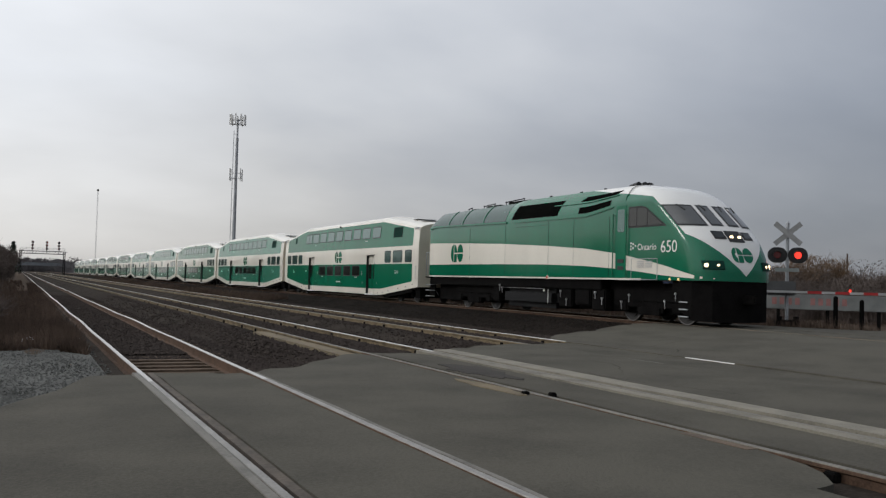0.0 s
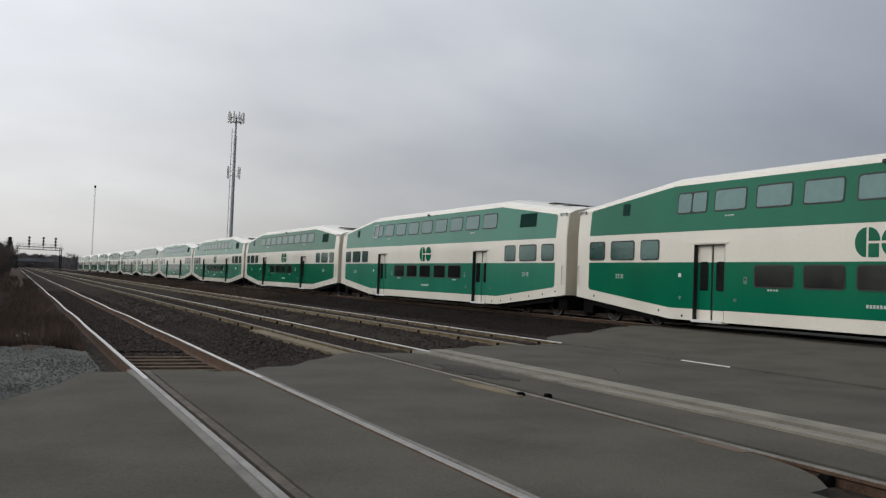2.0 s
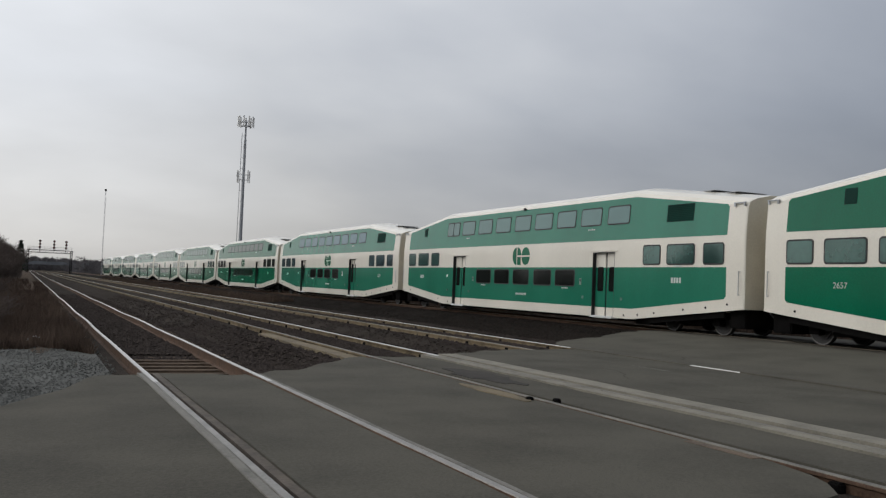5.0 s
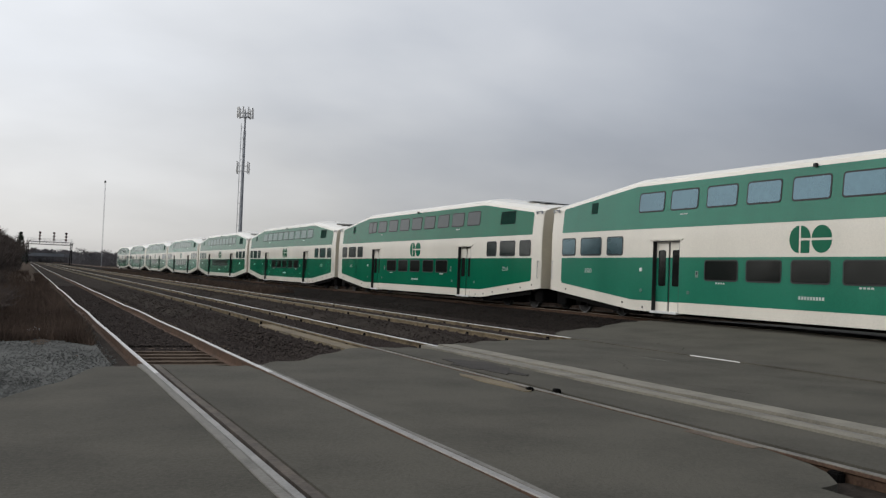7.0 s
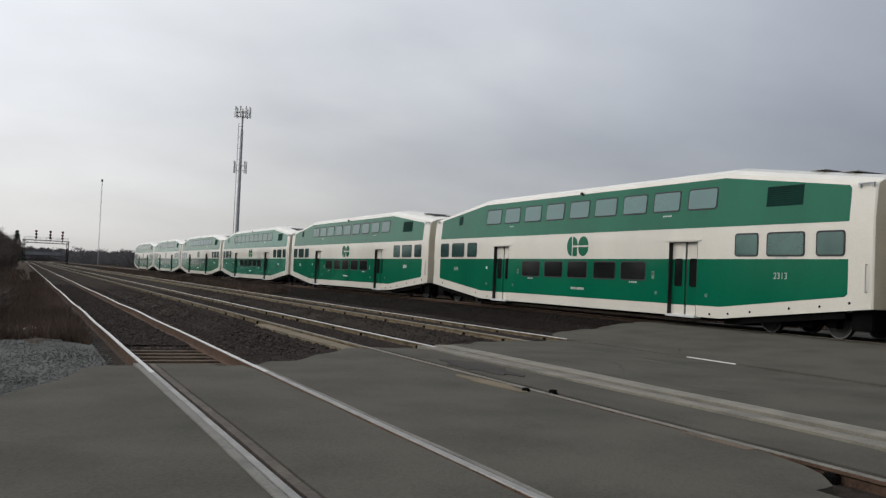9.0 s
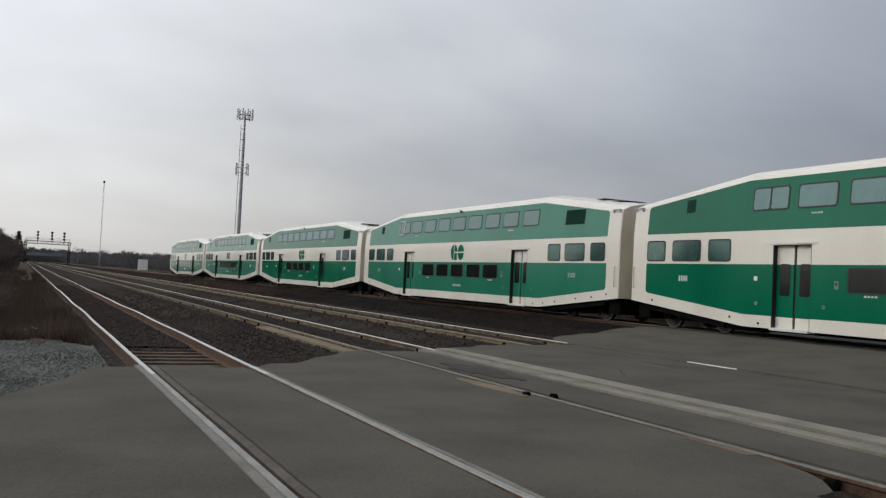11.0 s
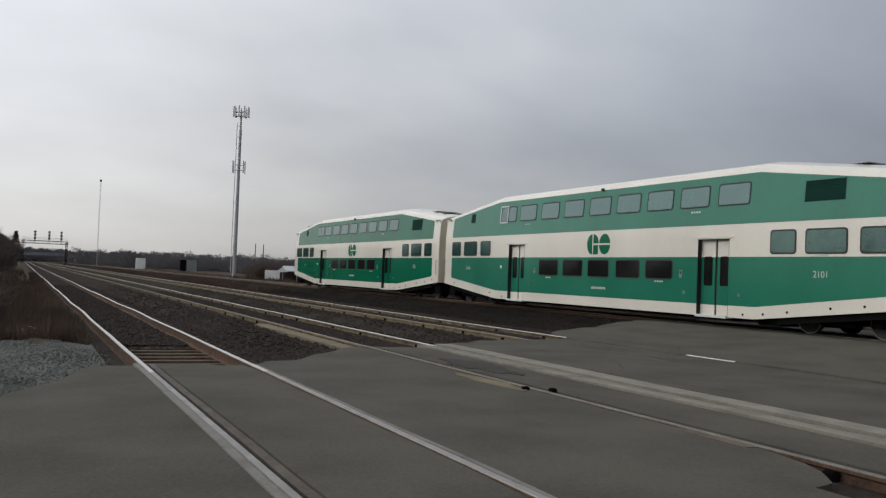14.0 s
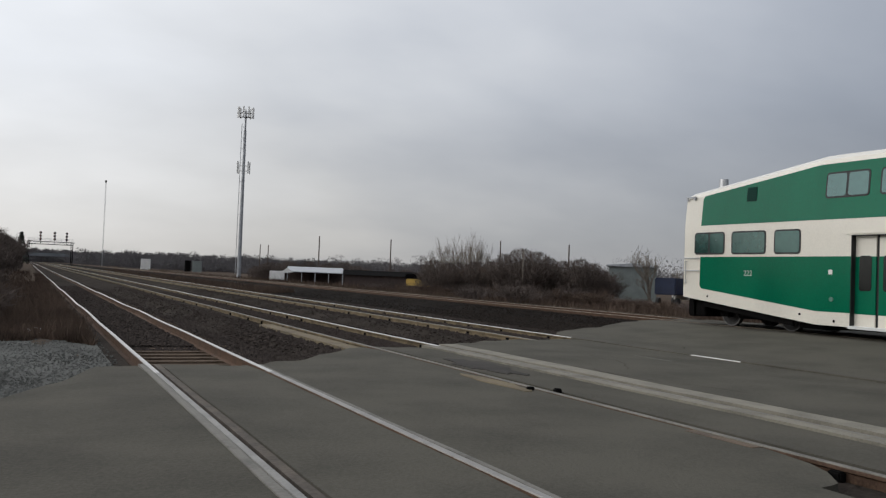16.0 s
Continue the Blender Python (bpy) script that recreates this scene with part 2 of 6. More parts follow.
def rise(x):
    """Height of the rails' plane over the near tracks': the far main line lies a little higher."""
    t = min(1, max(0, (x - 12.6) / 5.9))
    return TRAIN_Z * t * t * (3 - 2 * t)


TRACKS = ((2.36, 0.0), (6.78, 0.0), (11.473, 0.0), (TRAIN_X, TRAIN_Z))


def fall(x):
    """The land beyond the line drops away gently."""
    return 0.0095 * min(x, 160) * min(1, max(0, (x - 23) / 8))


def ground_z(x, y):
    z = rise(x) - (0.36 if x < 22 else 0.12)
    for c, h in TRACKS:
        d = abs(x - c)
        z = max(z, h - (0.20 if c < 5 else 0.125) - max(0, d - 1.55) * 0.4)
    if 1.6 < x < 3.1 and y > 17.5:
        z += 0.045
    if x < 1.46:
        z = max(z, -0.085)
    if x < -0.5 and y > 18:
        z += min(0.5, (-0.5 - x) * 0.05) * min(1, (y - 18) / 9)
    if x > 26:
        z -= min(0.5, (x - 26) * 0.05)
    return z - fall(x)


def add_ground():
    xs = [-2600, -900, -300, -100, -40, -15, -8, -4, -2, -0.5, 0.3, 0.8, 1.2, 1.455, 1.465] + [1.75 + 0.25 * k for k in range(0, 97)] + [26.5, 28, 31, 36, 45, 70, 120, 300, 900, 2600]
    ys = [-2600, -600, -150, -50, -20, 0, 8, 10, 12, 14, 15, 16, 17, 18, 19, 20, 21, 22, 24, 26, 32, 40, 50, 65, 85, 120, 180, 300, 600, 1200, 2800]
    bm = bmesh.new()
    grid = [[bm.verts.new((x, y, ground_z(x, y) + (0.03 * noise.noise((x * 0.9, y * 0.3, 0)) if abs(x) < 30 else 0))) for y in ys] for x in xs]
    for i in range(len(xs) - 1):
        for j in range(len(ys) - 1):
            f = bm.faces.new((grid[i][j], grid[i + 1][j], grid[i + 1][j + 1], grid[i][j + 1]))
            xm = (xs[i] + xs[i + 1]) / 2
            f.material_index = 2 if 15.6 < xm < 22.1 else (1 if 1.3 < xm < 15.6 else 0)
    tagged(link("ground", bm, [EARTH, BALLAST, OILY_SHADED], smooth=60), "brown dead grass and dark ballast beside tracks", "ground", kind="structure")


EDGE_FAR = [(-30, 7.5), (-6.0, 9.84), (-0.2, 10.36), (0.5, 11.57), (0.9, 13.11), (1.5, 13.37), (3.1, 13.1), (3.75, 13.7), (4.48, 14.38), (5.3, 15.47), (6.0, 16.38), (6.71, 16.25), (7.5, 16.02), (8.0, 16.55), (9.32, 17.31), (10.65, 18.05), (12.22, 18.6), (13.6, 21.15), (15.38, 21.72), (18.34, 23.49), (21.45, 24.86), (22.65, 24.37), (23.86, 19.22), (60, 30)]
EDGE_NEAR = [(-30, -14), (5.1, -14), (5.12, 4.25), (5.21, 4.6), (5.46, 4.64), (5.71, 4.95), (5.85, 5.27), (5.97, 5.85), (6.1, 4.53), (7.9, 4.79), (8.0, 5.86), (23.86, 14.77), (60, 25)]


def along(line, x):
    for (a, p), (b, q) in zip(line, line[1:]):
        if a <= x <= b:
            return p + (q - p) * (x - a) / (b - a)
    return line[-1][1]


def strip(name, x0, x1, material, label, top=-0.012, thick=0.3, near=None, far=None, seed=0, category="road"):
    """A slab of paving between two lines along the tracks, with a ragged far edge."""
    k = max(1, int((x1 - x0) / 0.12)) if x1 < 30 else 30
    bm = bmesh.new()
    rows = []
    for i in range(k + 1):
        x = x0 + (x1 - x0) * i / k
        yn = along(EDGE_NEAR, x) if near is None else near
        yf = (along(EDGE_FAR, x) if far is None else far) + (0.25 * noise.noise((x * 2.1, seed, 3.3)) if far is None else 0) + (1.3 * noise.noise((x * 0.9, 2.2, 0.4)) + 0.5 * noise.noise((x * 3.1, 5.2, 0.4)) if category == "gravel" else 0)
        col = []
        n = max(2, min(40, int((yf - yn) / 0.8)))
        for j in range(n + 1):
            col.append((x, yn + (yf - yn) * j / n))
        rows.append(col)
    n = min(len(c) for c in rows) - 1
    top_v = []
    for i, col in enumerate(rows):
        x, yn, yf = col[0][0], col[0][1], col[-1][1]
        line = []
        for j in range(n + 1):
            y = yn + (yf - yn) * j / n
            z = rise(x) + top + 0.012 * noise.noise((x * 0.6, y * 0.6, 1.7))
            if j == n and far is None:
                z -= 0.03
            line.append(bm.verts.new((x, y, z)))
        top_v.append(line)
    low = [[bm.verts.new((v.co.x, v.co.y, v.co.z - thick)) for v in line] for line in top_v]
    for i in range(k):
        for j in range(n):
            bm.faces.new((top_v[i][j], top_v[i + 1][j], top_v[i + 1][j + 1], top_v[i][j + 1]))
    for i in range(k):
        bm.faces.new((top_v[i][0], low[i][0], low[i + 1][0], top_v[i + 1][0]))
        bm.faces.new((top_v[i][n], top_v[i + 1][n], low[i + 1][n], low[i][n]))
    for j in range(n):
        bm.faces.new((top_v[0][j], top_v[0][j + 1], low[0][j + 1], low[0][j]))
        bm.faces.new((top_v[k][j], low[k][j], low[k][j + 1], top_v[k][j + 1]))
    return tagged(link(name, bm, material, smooth=40), label, category, kind="structure")


add_ground()
LAB = "worn grey asphalt of the level crossing"
strip("road", -30, 1.545, ASPHALT, LAB, seed=1)
strip("road", 1.80, 3.045, ASPHALT, LAB, seed=2)
strip("road", 3.165, 5.965, ASPHALT, LAB, seed=3)
strip("road", 6.205, 7.175, ASPHALT, LAB, seed=4)
strip("road", 8.03, 10.708, ASPHALT, LAB, top=0.010, seed=5)
strip("road", 10.854, 12.169, ASPHALT, LAB, top=-0.014, seed=6)
strip("road", 12.264, 19.205, ASPHALT, LAB, top=-0.014, seed=7)
strip("road", 19.35, 20.71, ASPHALT, LAB, top=-0.002, seed=8)
strip("road", 20.83, 60, ASPHALT, LAB, seed=9)
strip("trim_dirt", 19.207, 19.268, ASPHALT, "asphalt dirt over the rail head", top=0.006, thick=0.04, near=12.62, far=23.49, category="dirt")
strip("trim_dirt", 20.712, 20.772, ASPHALT, "asphalt dirt over the rail head", top=0.006, thick=0.04, near=13.41, far=24.28, category="dirt")
strip("trim_dirt", 12.171, 12.262, ASPHALT, "asphalt dirt over the rail head", top=0.016, thick=0.04, near=8.52, far=12.62, category="dirt")
strip("trim_dirt", 12.171, 12.262, ASPHALT, "asphalt dirt over the rail head", top=0.006, thick=0.04, near=14.02, far=18.32, category="dirt")
strip("trim_dirt", 10.71, 10.765, ASPHALT, "asphalt dirt over the rail head", top=0.004, thick=0.04, near=7.71, far=17.95, category="dirt")
strip("trim_guard", 1.70, 1.785, mat("guard_strip", (0.075, 0.060, 0.047), 0.9, vary=0.4, scale=3, fine=25, bump=0.5), "grimy guard strip beside the flangeway", top=-0.02, near=-14, far=13.17, category="guard strip")
EDGE = mat("pale_rail_edge", (0.125, 0.117, 0.102), 0.85, vary=0.35, scale=3, fine=25, bump=0.4)
strip("trim_edge", 1.485, 1.563, EDGE, "pale worn strip along the rail", top=0.0, near=-14, far=13.08, category="edge strip")
strip("trim_edge", 3.152, 3.20, EDGE, "pale worn strip along the rail", top=0.0, near=-14, far=12.91, category="edge strip")
strip("trim_edge", 5.855, 5.973, mat("brown_timber", (0.085, 0.06, 0.04), 0.85, vary=0.4, scale=3, fine=30, bump=0.4), "brown weathered timber along the rail", top=-0.006, near=5.9, far=6.78, category="timber")
strip("trim_timber", 7.19, 7.40, TIMBER, "pale crossing timber beside the rail", top=0.016, near=4.8, far=16.12, category="crossing timber")
strip("trim_timber", 7.645, 8.015, TIMBER, "pale crossing timber beside the rail", top=0.020, near=4.79, far=16.28, category="crossing timber")
strip("trim_flangeway", 1.6, 7.805, BALLAST, "dark dirt in the flangeways", top=-0.075, thick=0.05, near=6.32, far=12.93, category="dirt")
strip("trim_clay", 5.605, 5.975, YELLOW_CLAY, "yellowish trodden clay at the crossing edge", top=-0.06, thick=0.2, near=14.97, far=23.05, category="clay")
strip("gravel_patch", -9, 1.2, GRAVEL, "grey crushed gravel beside the road", top=-0.07, thick=0.2, near=7.15, far=18.85, category="gravel")


def rail_section(z):
    return [(-0.035, z - 0.01), (-0.03, z), (0.03, z), (0.035, z - 0.01), (0.035, z - 0.04), (0.009, z - 0.055), (0.009, z - 0.15), (0.07, z - 0.172), (-0.07, z - 0.172), (-0.009, z - 0.15), (-0.009, z - 0.055), (-0.035, z - 0.04)]


def add_track(cx, z, label, bend=0.0, web=RUST, dull=None, head=None, dull_to=13):
    t = thing("railway_track", pose(cx, 0, 0), label, "railway track", "tracks over the crossing")
    for sx in (-0.7525, 0.7525):
        bm = bmesh.new()
        ys = [-400, -60] + list(range(-20, 120, 2)) + [150, 200, 300, 500, 800, 1300]
        prev = None
        for y in ys:
            wob = bend * 0.05 * noise.noise((y * 0.17, cx + sx * 0.3, 0)) * min(1, max(0, (y - 13) / 12)) * (1 if y < 200 else 0)
            ring = [bm.verts.new((sx + px + wob, y, pz + wob * 0.5)) for px, pz in rail_section(z)]
            if prev:
                for i in range(12):
                    j = (i + 1) % 12
                    f = bm.faces.new((prev[i], prev[j], ring[j], ring[i]))
                    f.material_index = (2 if i in (0, 1, 2) else 3) if dull and y < dull_to else (0 if i in (0, 1, 2) else 1)
            prev = ring
        part("rail", bm, [head or (RAILDULL if web is DUST and sx < 0 else RAILTOP), web, dull or RAILTOP, RUST], t)
    bm = bmesh.new()
    box(bm, -1.3, 1.3, -0.115, 0.115, -0.18, 0.0, 0.012)
    first = None
    rnd = random.Random(int(cx * 10))
    y = along(EDGE_FAR, cx) + 0.15
    k = 0
    while k < 190:
        m = pose(rnd.uniform(-0.05, 0.05), y, z - 0.168, 0, 0, rnd.uniform(-1.5, 1.5))
        if first is None:
            first = part("tie", bm, TIE, t)
            first.matrix_basis = m
        else:
            reuse(first, m)
        y += 0.56 + rnd.uniform(-0.03, 0.03)
        k += 1
    if web is DUST:
        clip = None
        for sx in (-0.7525, 0.7525):
            y = along(EDGE_FAR, cx + sx) + 0.8
            while y < 75:
                m = pose(sx, y, z - 0.10)
                if clip is None:
                    bm = bmesh.new()
                    box(bm, -0.045, 0.045, -0.05, 0.05, -0.07, 0.045, 0.008)
                    clip = part("rail_anchor", bm, UNDER, t, "dark rail anchor")
                    clip.matrix_basis = m
                else:
                    reuse(clip, m)
                y += rnd.uniform(1.6, 3.4)
    return t


add_track(*TRACKS[0], "worn siding track with wavy shiny rails", bend=0.8, dull=RAILMID)
add_track(*TRACKS[1], "main track with shiny rails and dusty webs", bend=0.3, web=DUST, dull=RAILDULL, dull_to=16.5)
add_track(*TRACKS[2], "main track with shiny rails on dark ballast", bend=0.3, web=DUST)
add_track(*TRACKS[3], "main track carrying the passenger train", head=RAILTAN)


def scatter_stones(name, label, spots, n, size, material, seed):
    rnd = random.Random(seed)
    V, F = [], []
    for _ in range(n):
        x0, x1, y0, y1 = spots[rnd.randrange(len(spots))]
        x = rnd.uniform(x0, x1)
        y = y0 + (y1 - y0) * rnd.random() ** 1.8
        s = size * rnd.uniform(0.5, 1.3)
        z = (-0.07 if material is GRAVEL else ground_z(x, y) + 0.02)
        b = len(V)
        for dx, dy, dz in ((1, 0, 0), (0, 1, 0), (-1, 0, 0), (0, -1, 0), (0, 0, 0.8), (0, 0, -0.8)):
            V.append((x + s * (dx + rnd.uniform(-0.4, 0.4)), y + s * (dy + rnd.uniform(-0.4, 0.4)), z + s * (dz + rnd.uniform(-0.3, 0.3))))
        for i in range(4):
            j = (i + 1) % 4
            F.append((b + i, b + j, b + 4))
            F.append((b + j, b + i, b + 5))
    me = bpy.data.meshes.new(name)
    me.from_pydata(V, [], F)
    me.materials.append(material)
    return tagged(new(name, me), label, "ballast", kind="stuff")


scatter_stones("ballast_stones", "dark loose ballast stones between the tracks", [(1.75, 2.97, 17, 60), (3.3, 5.7, 14.3, 60), (3.3, 5.4, 14.3, 30), (7.7, 10.6, 17.8, 60), (6.2, 7.4, 16.9, 50), (12.6, 15.4, 22.0, 70), (10.9, 12.1, 19.2, 50)], 30000, 0.036, STONE, 5)
# oily stones over the dark band, the train's shade in their colour too
scatter_stones("oily_stones", "dark oily ballast stones with the train's shade in their colour", [(15.4, 18.9, 22.6, 60), (15.4, 18.9, 22.6, 36), (19.35, 20.65, 24.6, 60), (21.0, 22.6, 25.2, 50)], 12000, 0.038, mat("oily_stone", (0.022, 0.018, 0.0155), 0.9, vary=0.5, scale=9, fine=60, bump=0.3, ior=1.12), 15)
scatter_stones("gravel_stones", "grey crushed gravel beside the road", [(-4, 1.0, 10.3, 19), (-1.5, 1.3, 11, 19.5), (-2.5, 0.9, 9.9, 11)], 12000, 0.016, GRAVEL, 8)


# ---------------------------------------------------------------- coaches
PITCH = 25.91
HALF = PITCH / 2
DOORS = ((6.56, 7.87), (18.08, 19.40))
DOORS_LATE = ((6.56, 7.87), (17.34, 18.66))       # the later batch has its second door further in
UPPER = [(5.70, 7.02), (7.31, 8.60), (8.95, 10.25), (10.60, 11.90), (12.26, 13.55), (13.88, 15.2), (15.54, 16.84), (17.17, 18.48), (18.83, 20.12)]
LOWER = [(9.0, 10.4), (10.70, 12.02), (12.33, 13.63), (14.0, 15.33), (15.60, 16.97)]
MIDDLE = [(1.16, 2.07), (2.40, 3.70), (4.02, 4.96), (20.95, 21.85), (22.15, 23.47), (23.83, 24.73)]
PROFILE = [(0.38, 0.82, 3.78), (5.5, 0.28, 4.44), (20.4, 0.29, 4.44), (25.56, 0.83, 3.80)]


def prof(s, k):
    for a, b in zip(PROFILE, PROFILE[1:]):
        if s <= b[0]:
            return a[k] + (b[k] - a[k]) * (s - a[0]) / (b[0] - a[0])
    return PROFILE[-1][k]


def wall_x(z):
    """Half width of the coach at a height: upright below, leaning in above the waist."""
    return 1.5 if z < 3.0 else 1.5 - 0.085 * (z - 3.0)


def coach_pt(side, s, z, out=0.0):
    return Vector((side * (wall_x(z) + out), HALF - s, z))


def coach_body(parent, doors):
    st = [0.38, 0.42, 5.5, *doors[0], *doors[1], 20.4, 25.52, 25.56]
    bm = bmesh.new()
    rings = []
    for s in st:
        zb, zg = prof(s, 1), prof(s, 2)
        zr = zg + 0.24
        inset = 0.03 if s in (0.38, 25.56) else 0.0
        half = [(1.5, zb), (1.5, 2.57), (1.5, 3.0), (wall_x(zg), zg), (wall_x(zg) - 0.05, zg + 0.12), (1.12, zr), (0.6, zr + 0.11), (0, zr + 0.14)]
        half = [(x - inset if x > 0.2 else x, z) for x, z in half]
        ring = [bm.verts.new((-x, HALF - s, z)) for x, z in half] + [bm.verts.new((x, HALF - s, z)) for x, z in half[-2::-1]]
        rings.append(ring)
    n = len(rings[0])
    for (sa, a), (sb, b) in zip(zip(st, rings), zip(st[1:], rings[1:])):
        for i in range(n - 1):
            if i in (0, n - 2) and (sa, sb) in doors:
                continue
            bm.faces.new((a[i], a[i + 1], b[i + 1], b[i]))
        bm.faces.new((a[0], b[0], b[-1], a[-1]))
    # end walls are white paint; their shade is painted as beige
    bm.faces.new(rings[0]).material_index = 1
    bm.faces.new(rings[-1][::-1]).material_index = 1
    return link("body", bm, [WHITE, BEIGE], parent, "cream white double-deck body shell", smooth=14)


def coach_panels(parent, doors):
    for side in (-1, 1):
        for a, b in ((1.14, doors[0][0]), (doors[0][1], doors[1][0]), (doors[1][1], 24.83)):
            top = [(a, 2.04), (b, 2.04)]
            low = [(s, prof(s, 1) + 0.345) for s in ([b] + [q for q in (20.4, 5.5) if a < q < b] + [a])]
            if b > 24:
                low = [(b, low[0][1] + 0.08), (b - 0.08, low[0][1])] + low[1:]
            if a < 2:
                low = low[:-1] + [(a + 0.08, low[-1][1]), (a, low[-1][1] + 0.08)]
            bm = bmesh.new()
            prism(bm, [coach_pt(side, s, z, -0.002) for s, z in top + low], (side * 0.006, 0, 0))
            part("lower_panel", bm, GREEN, parent, "dark green painted lower side panel")
        bm = bmesh.new()
        pts = [(1.14, 2.985), (24.83, 2.985), (24.83, prof(24.83, 2) - 0.07), (24.75, prof(24.75, 2) - 0.0), (20.4, 4.43), (5.5, 4.43), (1.22, prof(1.22, 2)), (1.14, prof(1.14, 2) - 0.07)]
        prism(bm, [coach_pt(side, s, z, -0.002) for s, z in pts], (side * 0.006, 0, 0.0005))
        part("upper_panel", bm, GREEN, parent, "green painted upper side panel")


def coach_window(parent, side, s0, s1, z0, z1, split=False, glass=None):
    bm = bmesh.new()
    prism(bm, [coach_pt(side, s, z, 0.0) for s, z in rounded(s0, s1, z0, z1, 0.10)], (side * 0.012, 0, 0))
    w = part("window", bm, RUBBER, parent, "black rubber window surround")
    spans = ((s0 + 0.045, (s0 + s1) / 2 - 0.035), ((s0 + s1) / 2 + 0.035, s1 - 0.045)) if split else ((s0 + 0.045, s1 - 0.045),)
    for a, b in spans:
        bm = bmesh.new()
        prism(bm, [coach_pt(side, s, z, 0.010) for s, z in rounded(a, b, z0 + 0.045, z1 - 0.045, 0.07)], (side * 0.006, 0, 0))
        part("pane", bm, glass or GLASS, w, "dark tinted glass pane")


def coach_door(parent, side, s0, s1, pane=(1.19, 2.06)):
    zb = prof(s0, 1)
    bm = bmesh.new()                                    # the pocket: back wall and reveals
    d = 0.18
    y0, y1 = HALF - s1, HALF - s0
    for a, b, c, e, z0, z1 in ((1.5 - d - 0.02, 1.5 - d, y0, y1, zb, 2.57), (1.5 - d, 1.498, y0, y0 + 0.02, zb, 2.57), (1.5 - d, 1.498, y1 - 0.02, y1, zb, 2.57), (1.5 - d, 1.498, y0 + 0.02, y1 - 0.02, 2.55, 2.57)):
        box(bm, side * a, side * b, c, e, z0, z1)
    dr = part("door", bm, RUBBER, parent, "recessed double-leaf side door")
    mid = (y0 + y1) / 2
    for ya, yb in ((y0 + 0.02, mid - 0.045), (mid + 0.045, y1 - 0.02)):
        bm = bmesh.new()
        box(bm, side * (1.5 - d), side * (1.5 - d + 0.035), ya, yb, 2.04, 2.55)
        lf = part("leaf_top", bm, WHITE, dr, "cream upper door leaf")
        bm = bmesh.new()
        box(bm, side * (1.5 - d), side * (1.5 - d + 0.035), ya, yb, zb + 0.33, 2.04)
        part("leaf", bm, GREEN, dr, "green lower door leaf")
        bm = bmesh.new()
        box(bm, side * (1.5 - d), side * (1.5 - d + 0.035), ya, yb, zb + 0.02, zb + 0.33)
        part("kick_plate", bm, WHITE, dr, "cream kick plate of the door")
        bm = bmesh.new()
        prism(bm, [Vector((side * (1.5 - d + 0.034), y, z)) for y, z in rounded(ya + 0.12, yb - 0.12, *pane, 0.07)], (side * 0.012, 0, 0))
        part("door_pane", bm, DARKGLASS, dr, "dark door window")
    bm = bmesh.new()
    box(bm, side * 1.28, side * 1.57, y0, y1, zb - 0.04, zb + 0.035, 0.008)
    part("step", bm, mat("worn_step_plate", (0.62, 0.62, 0.60), 0.4, 0.2, vary=0.15, bump=0.05), dr, "bright steel door step")
    # white drip rail over the doorway
    bm = bmesh.new()
    box(bm, side * 1.497, side * 1.525, y0 - 0.15, y1 + 0.15, 2.60, 2.63)
    part("drip_rail", bm, WHITE, dr)
    for s in (s0 - 0.55, s1 + 0.45):
        bm = bmesh.new()
        rod(bm, (side * 1.50, HALF - s, 0.95), (side * 1.53, HALF - s, 0.95), 0.06, seg=12)
        part("door_button", bm, mat("greenish_knob", (0.12, 0.24, 0.19), 0.25, 0.3, vary=0.2, bump=0), dr, "small glossy door control")


def logo(parent, pt, s0, s1, z0, z1, side, material=None, way=None):
    """Two round green shapes with pale gaps, as plain shapes."""
    material = material or GREEN
    r, zc, hz = (s1 - s0) / 4, (z0 + z1) / 2, (z1 - z0) / 2
    g = 0.022 * (s1 - s0)

    def arc(c, a0, a1, dx, dz):
        return [(c + dx + (r - g) * math.cos(radians(a0 + (a1 - a0) * k / 10)), zc + dz + (hz - abs(dz)) * math.sin(radians(a0 + (a1 - a0) * k / 10))) for k in range(11)]

    left, right = s0 + r, s1 - r
    for pts in (arc(left, 90, 270, -g, 0), [(left + g, zc - hz), (left + r - g, zc - hz), (left + r - g, zc - g), (left + g, zc - g)], arc(left, 0, 90, g, g) + [(left + g, zc + g)], arc(right, 0, 180, 0, g), arc(right, 180, 360, 0, -g)):
        bm = bmesh.new()
        prism(bm, [pt(s, z) for s, z in pts], way or (side * 0.005, 0, 0))
        part("logo_shape", bm, material, parent, "green round emblem shape")


